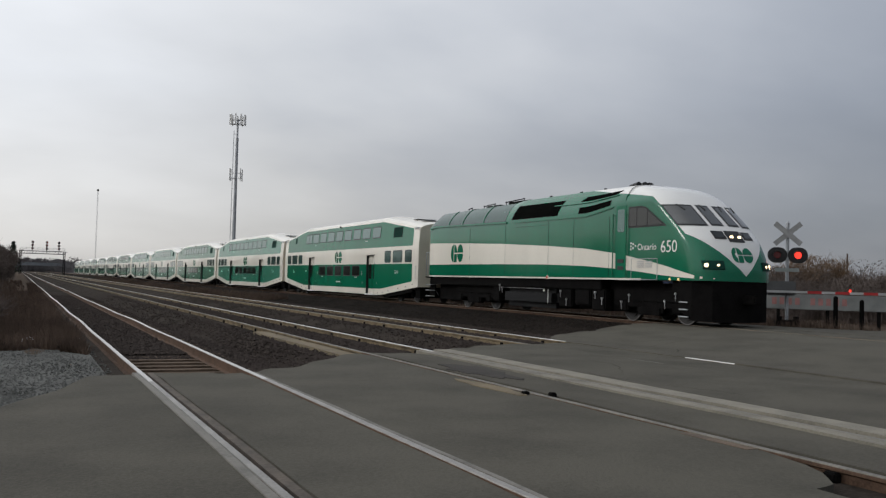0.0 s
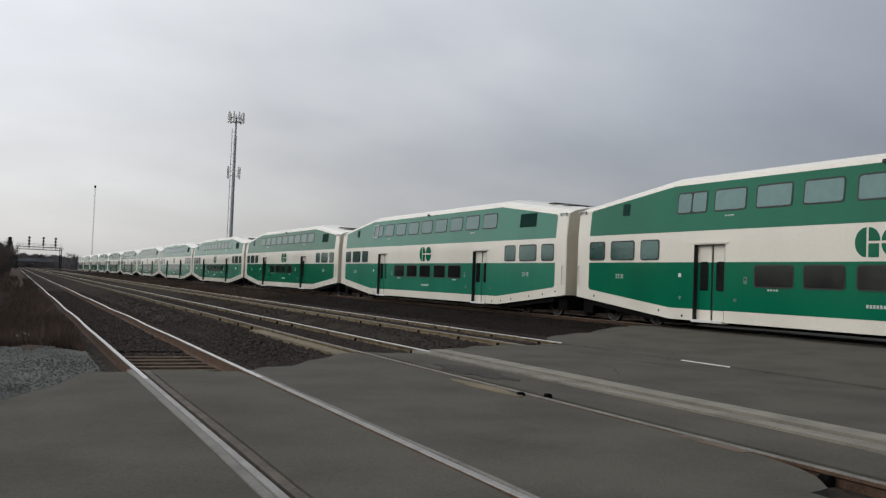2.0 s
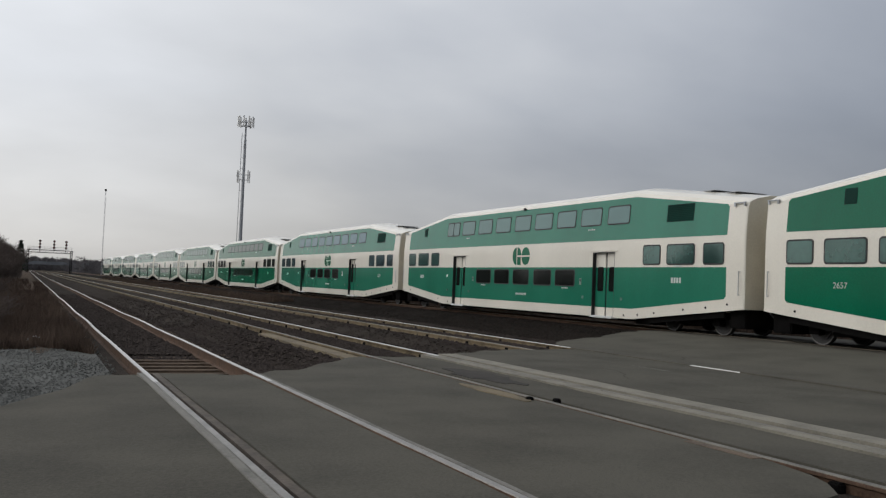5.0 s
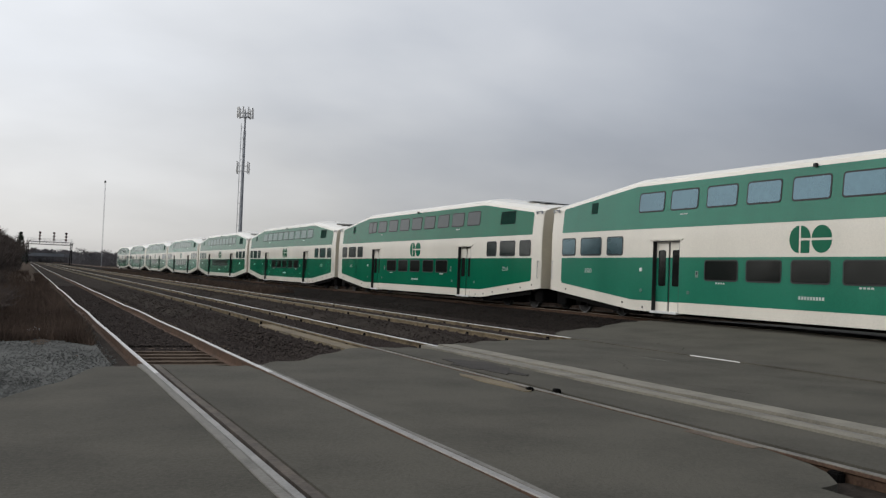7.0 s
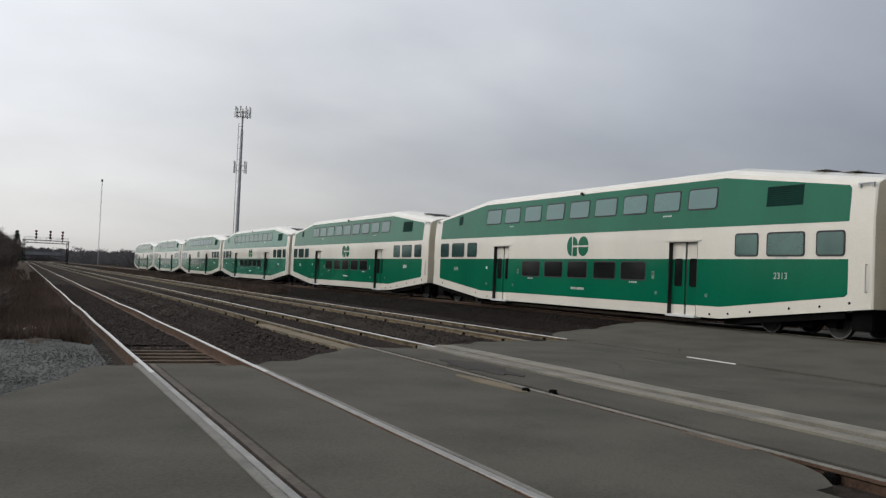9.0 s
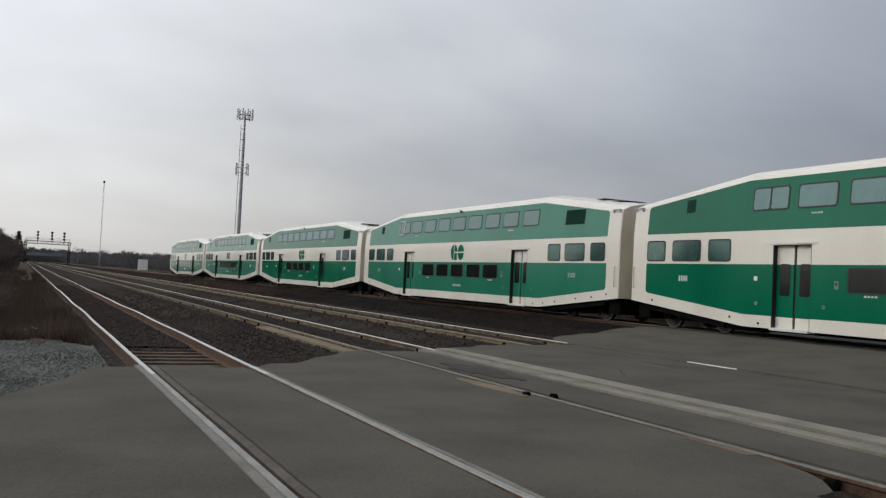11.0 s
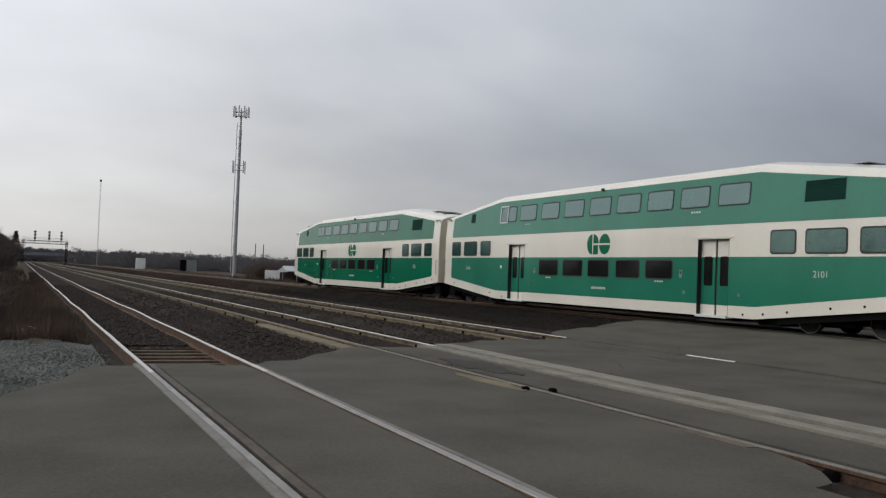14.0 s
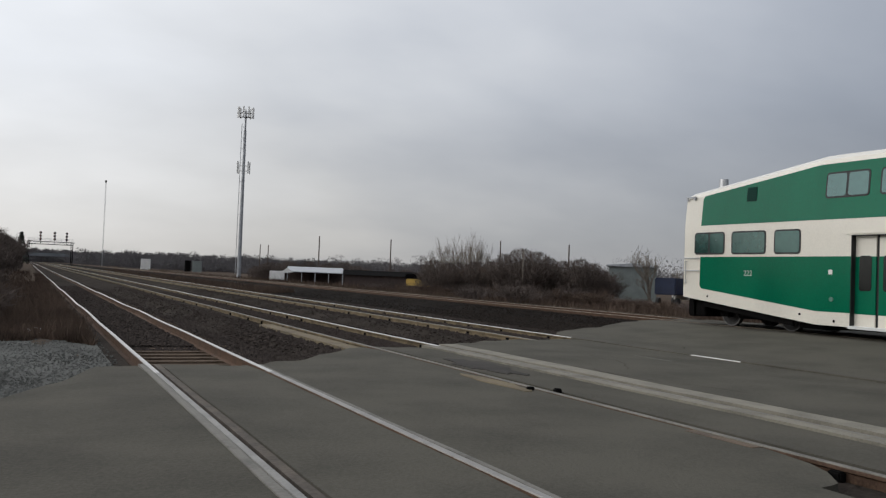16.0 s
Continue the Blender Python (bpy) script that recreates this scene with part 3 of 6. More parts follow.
def bogie(parent, y, gauge_r, base, name="bogie", side_x=1.0):
    bm = bmesh.new()
    for sx in (-side_x, side_x):
        box(bm, sx - 0.09, sx + 0.09, y - base / 2 - 0.55, y + base / 2 + 0.55, 0.50, 0.68, 0.02)
        box(bm, sx - 0.12, sx + 0.12, y - 0.55, y + 0.55, 0.26, 0.52, 0.02)
        for dy in (-base / 2, base / 2):
            box(bm, sx - 0.12, sx + 0.12, y + dy - 0.17, y + dy + 0.17, gauge_r - 0.14, gauge_r + 0.16, 0.02)
        for dy in (-0.35, 0.35):
            rod(bm, (sx, y + dy, 0.45), (sx, y + dy, 0.86), 0.10, seg=10)
    box(bm, -0.95, 0.95, y - 0.3, y + 0.3, 0.45, 0.75, 0.02)
    bo = part(name, bm, UNDER, parent, "near-black bogie frame with springs")
    first = None
    for dy in (-base / 2, base / 2):
        for sx in (-0.7525, 0.7525):
            m = pose(sx, y + dy, gauge_r)
            if first is None:
                bm = bmesh.new()
                rod(bm, (-0.065, 0, 0), (0.065, 0, 0), gauge_r, seg=28)
                rod(bm, (-0.085, 0, 0), (0.085, 0, 0), gauge_r * 0.72, seg=28)
                rod(bm, (-0.13, 0, 0), (0.13, 0, 0), 0.11, seg=12)
                first = part("wheel", bm, mat("wheel_steel", (0.03, 0.029, 0.028), 0.6, 0.3, vary=0.3, bump=0.1), bo, "worn steel wheel")
                first.matrix_basis = m
                # rim ring of worn steel, paler to hold the tread's arc of glint
                bm = bmesh.new()
                for e in (-1, 1):
                    for k in range(28):
                        q = [(e * 0.0655, rr * math.cos(a), rr * math.sin(a)) for rr, a in ((gauge_r * 0.99, k * 0.2244), (gauge_r * 0.99, k * 0.2244 + 0.2244), (gauge_r * 0.92, k * 0.2244 + 0.2244), (gauge_r * 0.92, k * 0.2244))]
                        prism(bm, q, (e * 0.006, 0, 0))
                rim = part("tyre", bm, mat("bright_tyre", (0.13, 0.125, 0.12), 0.45, 0.5, vary=0.25, bump=0.05), bo, "worn wheel tyre with its glint in a paler colour")
                rim.matrix_basis = m
            else:
                reuse(first, m)
                reuse(rim, m)
    return bo


def coach_under(parent):
    for s in (2.95, 22.9):
        bogie(parent, HALF - s, 0.42, 2.3)
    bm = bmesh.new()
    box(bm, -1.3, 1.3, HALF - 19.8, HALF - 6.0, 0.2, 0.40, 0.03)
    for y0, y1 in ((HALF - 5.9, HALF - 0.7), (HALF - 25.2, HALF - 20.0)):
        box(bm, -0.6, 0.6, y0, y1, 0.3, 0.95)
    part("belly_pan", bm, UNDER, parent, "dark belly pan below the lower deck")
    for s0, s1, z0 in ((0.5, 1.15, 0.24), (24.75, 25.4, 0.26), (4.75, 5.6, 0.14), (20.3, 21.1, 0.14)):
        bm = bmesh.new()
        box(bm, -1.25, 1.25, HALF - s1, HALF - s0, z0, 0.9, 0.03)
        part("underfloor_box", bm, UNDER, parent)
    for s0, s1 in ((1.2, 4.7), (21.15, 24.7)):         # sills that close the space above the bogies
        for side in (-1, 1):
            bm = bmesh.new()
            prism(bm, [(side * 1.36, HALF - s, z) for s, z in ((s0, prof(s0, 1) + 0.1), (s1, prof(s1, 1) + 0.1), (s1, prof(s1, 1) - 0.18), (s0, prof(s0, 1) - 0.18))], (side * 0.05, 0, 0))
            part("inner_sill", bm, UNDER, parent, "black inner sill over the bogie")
    for y, e in ((HALF - 0.38, 1), (HALF - 25.56, -1)):
        bm = bmesh.new()
        box(bm, -0.62, 0.62, y - 0.02 * e, y + 0.355 * e, 0.95, 3.45, 0.05)
        part("gangway", bm, BEIGE, parent, "beige gangway diaphragm")
        bm = bmesh.new()
        box(bm, -0.14, 0.14, y - 0.3 * e, y + 0.36 * e, 0.62, 0.92, 0.04)
        part("coupler", bm, UNDER, parent, "black knuckle coupler")
        bm = bmesh.new()
        for sx in (-0.5, 0.45):
            rod(bm, (sx, y, 0.75), (sx + 0.05, y + 0.4 * e, 0.42), 0.03)
        part("hose", bm, RUBBER, parent)


def coach_roof_bits(parent):
    bm = bmesh.new()                     # thin roof grilles over the sloping end
    for s in (23.0, 24.0):
        z = prof(s, 2) + 0.38
        box(bm, -0.6, 0.6, HALF - s - 0.25, HALF - s + 0.25, z, z + 0.02, 0.005)
        for sx in (-0.5, 0.5):
            rod(bm, (sx, HALF - s, z - 0.14), (sx, HALF - s, z + 0.01), 0.03)
    part("roof_grille", bm, GALV, parent, "thin grey roof grilles")
    for side in (-1, 1):
        bm = bmesh.new()
        for k in range(9):
            z = 3.50 + k * 0.058
            pts = [coach_pt(side, 22.08, z, 0.004), coach_pt(side, 23.3, z, 0.004), coach_pt(side, 23.3, z + 0.04, 0.02), coach_pt(side, 22.08, z + 0.04, 0.02)]
            prism(bm, pts, (0, 0, 0.012))
        prism(bm, [coach_pt(side, s, z, 0.003) for s, z in ((22.05, 3.48), (23.33, 3.48), (23.33, 4.04), (22.05, 4.04))], (side * 0.004, 0, 0))
        part("louvre", bm, DARKGREEN, parent, "dark green air intake louvre")
        bm = bmesh.new()
        prism(bm, [coach_pt(side, s, z, 0.003) for s, z in ((2.95, 3.62), (3.32, 3.62), (3.32, 4.02), (2.95, 4.02))], (side * 0.012, 0, 0))
        part("vent", bm, DARKGREEN, parent, "small dark side vent")
        bm = bmesh.new()
        box(bm, side * 1.38, side * 1.47, HALF - 13.06, HALF - 12.94, 4.40, 4.50, 0.015)
        part("marker_light", bm, RUBBER, parent, "small dark marker light")
        first = None
        for s, z in ((5.0, 0.52), (6.1, 0.40), (20.0, 0.40), (20.75, 0.45), (21.6, 0.55), (23.0, 0.72), (24.0, 0.82), (24.9, 0.95), (1.5, 0.86)):
            m = pose(side * 1.502, HALF - s, z)
            if first is None:
                bm = bmesh.new()
                rod(bm, (-0.012, 0, 0), (0.012, 0, 0), 0.035)
                first = part("lift_point", bm, UNDER, parent, "small dark fitting on the sill")
                first.matrix_basis = m
            else:
                reuse(first, m)


def bars(parent, side, s, z, w, h, n):
    bm = bmesh.new()
    step = w / n
    for k in range(n):
        prism(bm, [coach_pt(side, s + a, z + b, 0.0045) for a, b in ((k * step, 0), (k * step + step * 0.7, 0), (k * step + step * 0.7, h), (k * step, h))], (side * 0.003, 0, 0))
    part("lettering", bm, SOFT_MARK, parent, "small pale lettering")


def coach_ends(parent):
    """Grab irons and roof-corner brackets at the four corners of the body."""
    for side in (-1, 1):
        for s in (0.56, 25.38):
            bm = bmesh.new()
            rod(bm, (side * 1.56, HALF - s, 1.22), (side * 1.56, HALF - s, 1.92), 0.014)
            for z in (1.24, 1.90):
                rod(bm, (side * 1.49, HALF - s, z), (side * 1.56, HALF - s, z), 0.012)
            part("grab_iron", bm, STEEL, parent, "thin bright vertical grab iron")
        for s0, s1 in ((0.42, 0.86), (25.04, 25.52)):
            zt = prof((s0 + s1) / 2, 2) + 0.05
            bm = bmesh.new()
            box(bm, side * 1.44, side * 1.50, HALF - s1, HALF - s0, zt, zt + 0.035, 0.008)
            box(bm, side * 1.45, side * 1.49, HALF - s1 + 0.02, HALF - s1 + 0.08, zt - 0.08, zt + 0.01)
            box(bm, side * 1.45, side * 1.49, HALF - s0 - 0.08, HALF - s0 - 0.02, zt - 0.08, zt + 0.01)
            part("corner_bracket", bm, GALV, parent, "small grey bracket under the roof corner")


NOTICE = mat("dull_notice", (0.12, 0.17, 0.14), 0.5, vary=0.2, bump=0)


def small_sign(parent, side, s, z, w=0.16, h=0.26, material=None):
    """A small framed notice beside a door."""
    bm = bmesh.new()
    prism(bm, [coach_pt(side, s + a, z + b, 0.004) for a, b in ((0, 0), (w, 0), (w, h), (0, h))], (side * 0.006, 0, 0))
    sg = part("notice", bm, material or WHITE_MARK, parent, "small white notice beside the door")
    bm = bmesh.new()
    prism(bm, [coach_pt(side, s + a, z + b, 0.009) for a, b in ((0.03, h * 0.45), (w - 0.03, h * 0.45), (w - 0.03, h - 0.03), (0.03, h - 0.03))], (side * 0.004, 0, 0))
    part("symbol", bm, RUBBER, sg, "dark symbol on the notice")


def make_coach(middle=MIDDLE, split=True, late=False, open_vent=False):
    c = thing("passenger_coach", pose(TRAIN_X, 0, TRAIN_Z), "green and cream double-deck passenger coach on the rails", "railway coach", "coaches of the train")
    doors = DOORS_LATE if late else DOORS
    coach_body(c, doors)
    coach_panels(c, doors)
    for side in (-1, 1):
        for i, (a, b) in enumerate(UPPER):
            coach_window(c, side, a, b, 3.53, 4.20, split=(split and i == 0))
        if open_vent:
            bm = bmesh.new()
            a, b = UPPER[0][0] - 0.02, UPPER[0][0] + 0.66
            for pts in (((a, 3.50), (b, 3.50), (b, 3.55), (a, 3.55)), ((a, 4.18), (b, 4.18), (b, 4.23), (a, 4.23)), ((a, 3.55), (a + 0.05, 3.55), (a + 0.05, 4.18), (a, 4.18)), ((b - 0.05, 3.55), (b, 3.55), (b, 4.18), (b - 0.05, 4.18))):
                prism(bm, [coach_pt(side, s, z, 0.0) for s, z in pts], (side * 0.035, 0, 0))
            part("vent_frame", bm, STEEL, c, "bright frame of the sliding vent window")
        for a, b in (LOWER[:4] if late else LOWER):
            # lower deck panes: darkened copy of the glass, painting in the unlit deck
            coach_window(c, side, a, b, 1.32, 1.965, glass=DARKGLASS)
        for i, (a, b) in enumerate(middle):
            coach_window(c, side, a, b, 2.11, 2.775, split=(middle is not MIDDLE and i == 0))
        for a, b in doors:
            coach_door(c, side, a, b, (1.12, 2.28) if late else (1.19, 2.06))
        logo(c, lambda s, z, side=side: coach_pt(side, s, z, 0.001), 12.26, 13.68, 2.14, 2.87, side)
        bars(c, side, 12.62, 0.91, 0.86, 0.085, 9)
        bars(c, side, 7.8, 3.38, 0.38, 0.04, 4)
        bars(c, side, 17.7, 3.38, 0.45, 0.05, 4)
        bars(c, side, 22.5, 2.055, 0.42, 0.045, 4)
        bars(c, side, 9.5, 1.24, 0.4, 0.05, 4)
        bars(c, side, 14.5 if late else 16.1, 1.24, 0.45, 0.05, 4)
        bm = bmesh.new()
        prism(bm, [coach_pt(side, s, z, 0.003) for s, z in rounded(5.90, 6.02, 1.58, 1.70, 0.02)], (side * 0.012, 0, 0))
        part("indicator_light", bm, WHITE_MARK, c, "small white indicator light")
        small_sign(c, side, 8.62, 1.42, 0.12, 0.2, NOTICE)
        if late:
            small_sign(c, side, 16.05, 1.50)
        else:
            small_sign(c, side, 17.28, 1.40, 0.12, 0.24, NOTICE)
    coach_under(c)
    coach_roof_bits(c)
    coach_ends(c)
    return c


SIDE_TEXT = Matrix(((0, 0, -1, 0), (-1, 0, 0, 0), (0, 1, 0, 0), (0, 0, 0, 1)))


def side_text(parent, text, s, z, size, x=-1.506, y0=HALF):
    letters(text, size, WHITE_MARK if size > 0.3 else SOFT_MARK, parent, Matrix.Translation((x, y0 - s, z)) @ SIDE_TEXT, label="pale fleet number %s" % text)


NUMBERS = {1: "2210", 2: "2118", 3: "2657", 5: "2500", 6: "2216", 7: "2313", 9: "2103", 10: "2809", 11: "2101", 12: "222"}
BATCH = {"sliding": make_coach(), "vent": make_coach(open_vent=True), "plain": make_coach(split=False), "late": make_coach(split=False, late=True), "cab": make_coach([(0.88, 2.16), (2.44, 3.76), (4.06, 4.98)] + MIDDLE[3:])}
COACHES, used = [], set()
for kind in ("sliding", "vent", "late", "sliding", "late", "sliding", "plain", "sliding", "vent", "late", "vent", "cab"):
    COACHES.append(copy_thing(BATCH[kind], pose(TRAIN_X, 0, TRAIN_Z)) if kind in used else BATCH[kind])
    used.add(kind)
for i, c in enumerate(COACHES, 1):
    if i < 12 and i not in NUMBERS:
        bars(c, -1, 2.75, 1.50, 0.42, 0.17, 4)
    elif i < 12:
        side_text(c, NUMBERS[i], 2.7, 1.50, 0.22)
    if i in NUMBERS:
        side_text(c, NUMBERS[i], 22.42, 1.50, 0.25)
        if i == 12:
            side_text(c, NUMBERS[i], 2.95, 1.50, 0.22)
    else:
        bars(c, -1, 22.4, 1.54, 0.5, 0.17, 4)
for i in (2, 4, 5, 9, 11):               # some coaches carry older, paler paint
    tagged(COACHES[i - 1], "double-deck passenger coach in faded green and cream")
    for o in COACHES[i - 1].children_recursive:
        if o.type == "MESH" and o.name.split(".")[0] in ("lower_panel", "upper_panel", "leaf"):
            o.material_slots[0].link = "OBJECT"
            o.material_slots[0].material = FADED
BLUISH = mat("bluish_tinted_glass", (0.03, 0.055, 0.06), 0.04, vary=0.3, scale=0.6, fine=4, bump=0.01, ior=2.3)
SMOKED = mat("smoked_glass", (0.012, 0.02, 0.018), 0.05, vary=0.3, scale=0.6, fine=4, bump=0.01, ior=1.5)
for numbers, ma in (((5, 10), BLUISH), ((6,), SMOKED)):
    for i in numbers:
        for o in COACHES[i - 1].children_recursive:
            if o.name.split(".")[0] == "pane" and o.data.materials[0] is GLASS:
                o.material_slots[0].link = "OBJECT"
                o.material_slots[0].material = ma
BLUISH.node_tree.nodes["Principled BSDF"].inputs["Specular Tint"].default_value = (0.55, 0.82, 0.95, 1)
cab = COACHES[11]
cab.name = "cab_coach"
tagged(cab, "green and cream double-deck cab coach at the train's tail")
bm = bmesh.new()
rod(bm, (-0.75, HALF - 1.25, 3.95), (-0.75, HALF - 1.25, 4.45), 0.15, 0.13, seg=14)
box(bm, -0.95, -0.55, HALF - 1.7, HALF - 1.0, 3.9, 4.06, 0.03)
part("roof_bell", bm, STEEL, cab, "bright bell housing on the cab roof")
for z in (2.0, 1.62):
    bm = bmesh.new()
    rod(bm, (-1.56, HALF - 0.5, z), (-1.56, HALF - 1.15, z), 0.016)
    for s in (0.55, 1.1):
        rod(bm, (-1.48, HALF - s, z), (-1.56, HALF - s, z), 0.012)
    part("handrail", bm, STEEL, cab, "thin bright grab rail")
bm = bmesh.new()
box(bm, -1.3, 1.3, HALF - 0.75, HALF - 0.42, 0.22, 0.86, 0.05)
part("end_pilot", bm, UNDER, cab, "black end pilot plate")

# ---------------------------------------------------------------- locomotive
# stations: distance from the rear joint, half width, shoulder height, top half width, top height
LOCO = [(0.95, 1.50, 3.70, 0.86, 4.26), (1.5, 1.50, 3.77, 0.92, 4.50), (8.4, 1.50, 3.66, 0.92, 4.57), (9.0, 1.50, 3.64, 0.98, 4.62), (14.2, 1.50, 3.62, 1.05, 4.62), (16.4, 1.50, 3.95, 1.06, 4.61)]
LB = 1.40


def loco_at(s):
    for a, b in zip(LOCO, LOCO[1:]):
        if s <= b[0]:
            t = max(0, (s - a[0]) / (b[0] - a[0]))
            return [p + (q - p) * t for p, q in zip(a, b)]
    return list(LOCO[-1])


def loco_pt(side, s, u):
    """A point of the shell: u from 0 at the sill over 1 at the shoulder and 2 at the roof's edge to 3 on the centre line."""
    _, w, zs, xt, zt = loco_at(s)
    ring = [(w, LB), (w, zs), (xt, zt - 0.05), (0, zt + 0.02)]
    i = min(2, int(u))
    t = u - i
    (x0, z0), (x1, z1) = ring[i], ring[i + 1]
    b = 0.13 * 4 * t * (1 - t) if i == 1 else (0.04 * 4 * t * (1 - t) if i == 2 else 0)
    x, z = x0 + (x1 - x0) * t + b * 0.6, z0 + (z1 - z0) * t + b * 0.5
    return Vector((side * x, -s, z))


def loco_patch(side, s0, s1, u0, u1, out, n=5, skew=0.0):
    """A curved plate lying on the shell."""
    bm = bmesh.new()
    top = []
    for i in range(n + 1):
        row = []
        for j in range(n + 1):
            u = u0 + (u1 - u0) * j / n
            s = s0 + (s1 - s0) * i / n + skew * (j / n - 0.5)
            p = loco_pt(side, s, u)
            nrm = (loco_pt(side, s + 0.02, u) - p).cross(loco_pt(side, s, min(2.999, u + 0.02)) - p).normalized()
            if nrm.x * side < -0.2 or nrm.z < -0.05:
                nrm = -nrm
            row.append((bm.verts.new(p + nrm * out), bm.verts.new(p - nrm * 0.02)))
        top.append(row)
    for i in range(n):
        for j in range(n):
            bm.faces.new((top[i][j][0], top[i + 1][j][0], top[i + 1][j + 1][0], top[i][j + 1][0]))
    for i in range(n):
        bm.faces.new((top[i][0][0], top[i][0][1], top[i + 1][0][1], top[i + 1][0][0]))
        bm.faces.new((top[i][n][0], top[i + 1][n][0], top[i + 1][n][1], top[i][n][1]))
        bm.faces.new((top[0][i][0], top[0][i + 1][0], top[0][i + 1][1], top[0][i][1]))
        bm.faces.new((top[n][i][0], top[n][i][1], top[n][i + 1][1], top[n][i + 1][0]))
    return bm


NOSE_LINE = [(1.30, 20.40), (1.75, 20.38), (2.2, 20.24), (2.65, 19.98), (3.1, 19.54), (3.75, 18.78), (4.1, 18.30), (4.3, 17.95), (4.42, 17.6), (4.52, 17.1), (4.58, 16.7), (4.605, 16.45)]
NOSE_WIDE = [(1.30, 1.5), (3.85, 1.5), (3.98, 1.495), (4.15, 1.42), (4.33, 1.28), (4.45, 1.16), (4.53, 1.0), (4.58, 0.65), (4.605, 0.25)]


def nose_pt(z, a, out=0.0):
    """A point of the cab's shell at the height z: a is 0 on the centre line, 1 where the side wall begins, and runs on back along the wall to 2."""
    c, w = along(NOSE_LINE, z), along(NOSE_WIDE, z)
    d = min(0.85, (c - 16.4) * 0.7)
    side, k = (-1 if a < 0 else 1), abs(a)
    if k <= 1:
        t = radians(90 * k)
        x, s = w * math.sin(t) ** 0.85, c - d + d * max(0, math.cos(t)) ** 0.85
        nx, ny = math.sin(t) / w, math.cos(t) / max(d, 0.3)
        n = Vector((side * nx, -ny, 0)).normalized()
    else:
        x, s = w, (c - d) + (16.38 - (c - d)) * (k - 1)
        n = Vector((side, 0, 0))
    return Vector((side * x, -s, z)) + n * out


def nose_shell():
    bm = bmesh.new()
    zs = [1.40 + 0.12 * k for k in range(20)] + [3.80, 3.88, 3.95, 4.03, 4.10, 4.18, 4.26, 4.33, 4.39, 4.44, 4.49, 4.53, 4.56, 4.585, 4.604]
    cols = [-2, -1.75, -1.5, -1.25] + [-1 + k / 14 for k in range(29)] + [1.25, 1.5, 1.75, 2]
    rows = [[bm.verts.new(nose_pt(z, a)) for a in cols] for z in zs]
    for r, q in zip(rows, rows[1:]):
        for k in range(len(cols) - 1):
            bm.faces.new((r[k], r[k + 1], q[k + 1], q[k]))
    bm.faces.new(rows[-1])
    bm.faces.new(rows[0][::-1])
    return bm


def nose_patch(z0, z1, a0, a1, out, n=6, lean=0.0, thick=0.03):
    """A curved plate lying on the cab's shell; lean moves its upper edge sideways."""
    bm = bmesh.new()
    g = []
    for i in range(n + 1):
        z = z0 + (z1 - z0) * i / n
        row = []
        for j in range(n + 1):
            a = a0 + (a1 - a0) * j / n + lean * (i / n - 0.5)
            row.append((bm.verts.new(nose_pt(z, a, out) + Vector((0, 0, out * 0.6))), bm.verts.new(nose_pt(z, a, out - thick))))
        g.append(row)
    for i in range(n):
        for j in range(n):
            bm.faces.new((g[i][j][0], g[i][j + 1][0], g[i + 1][j + 1][0], g[i + 1][j][0]))
    for i in range(n):
        bm.faces.new((g[i][0][0], g[i + 1][0][0], g[i + 1][0][1], g[i][0][1]))
        bm.faces.new((g[i][n][0], g[i][n][1], g[i + 1][n][1], g[i + 1][n][0]))
        bm.faces.new((g[0][i][0], g[0][i][1], g[0][i + 1][1], g[0][i + 1][0]))
        bm.faces.new((g[n][i][0], g[n][i + 1][0], g[n][i + 1][1], g[n][i][1]))
    return bm


def livery():
    """Green paint, with the white mask over the nose and the cab roof, by the shell's own coordinates."""
    ma = LOCO_GREEN.copy()
    ma.name = "locomotive_livery"
    nt = ma.node_tree
    n, l = nt.nodes, nt.links
    b = n["Principled BSDF"]
    co = n.new("ShaderNodeTexCoord")
    sep = n.new("ShaderNodeSeparateXYZ")
    l.new(co.outputs["Object"], sep.inputs[0])

    def m(op, a, c=0.0, d=0.0):
        x = n.new("ShaderNodeMath")
        x.operation = op
        for i, v in enumerate((a, c, d)):
            if isinstance(v, (int, float)):
                x.inputs[i].default_value = v
            else:
                l.new(v, x.inputs[i])
        return x.outputs[0]

    ax, s, z = m("ABSOLUTE", sep.outputs[0]), m("MULTIPLY", sep.outputs[1], -1.0), sep.outputs[2]
    vee = m("MULTIPLY_ADD", ax, 0.90, 1.56)
    line = m("ADD", m("MULTIPLY_ADD", s, -0.81, 18.95), m("MULTIPLY_ADD", ax, 1.1, -1.65))
    mask = m("GREATER_THAN", z, m("MAXIMUM", vee, line))
    roof = m("MULTIPLY", m("GREATER_THAN", z, m("MULTIPLY_ADD", s, -0.13, 6.50)), m("GREATER_THAN", s, 14.4))
    mask = m("MINIMUM", m("ADD", mask, roof), 1.0)
    old = b.inputs["Base Color"].links[0].from_socket
    mix = n.new("ShaderNodeMix")
    mix.data_type = "RGBA"
    l.new(mask, mix.inputs[0])
    l.new(old, mix.inputs[6])
    mix.inputs[7].default_value = (0.66, 0.65, 0.62, 1)
    l.new(mix.outputs[2], b.inputs["Base Color"])
    return ma


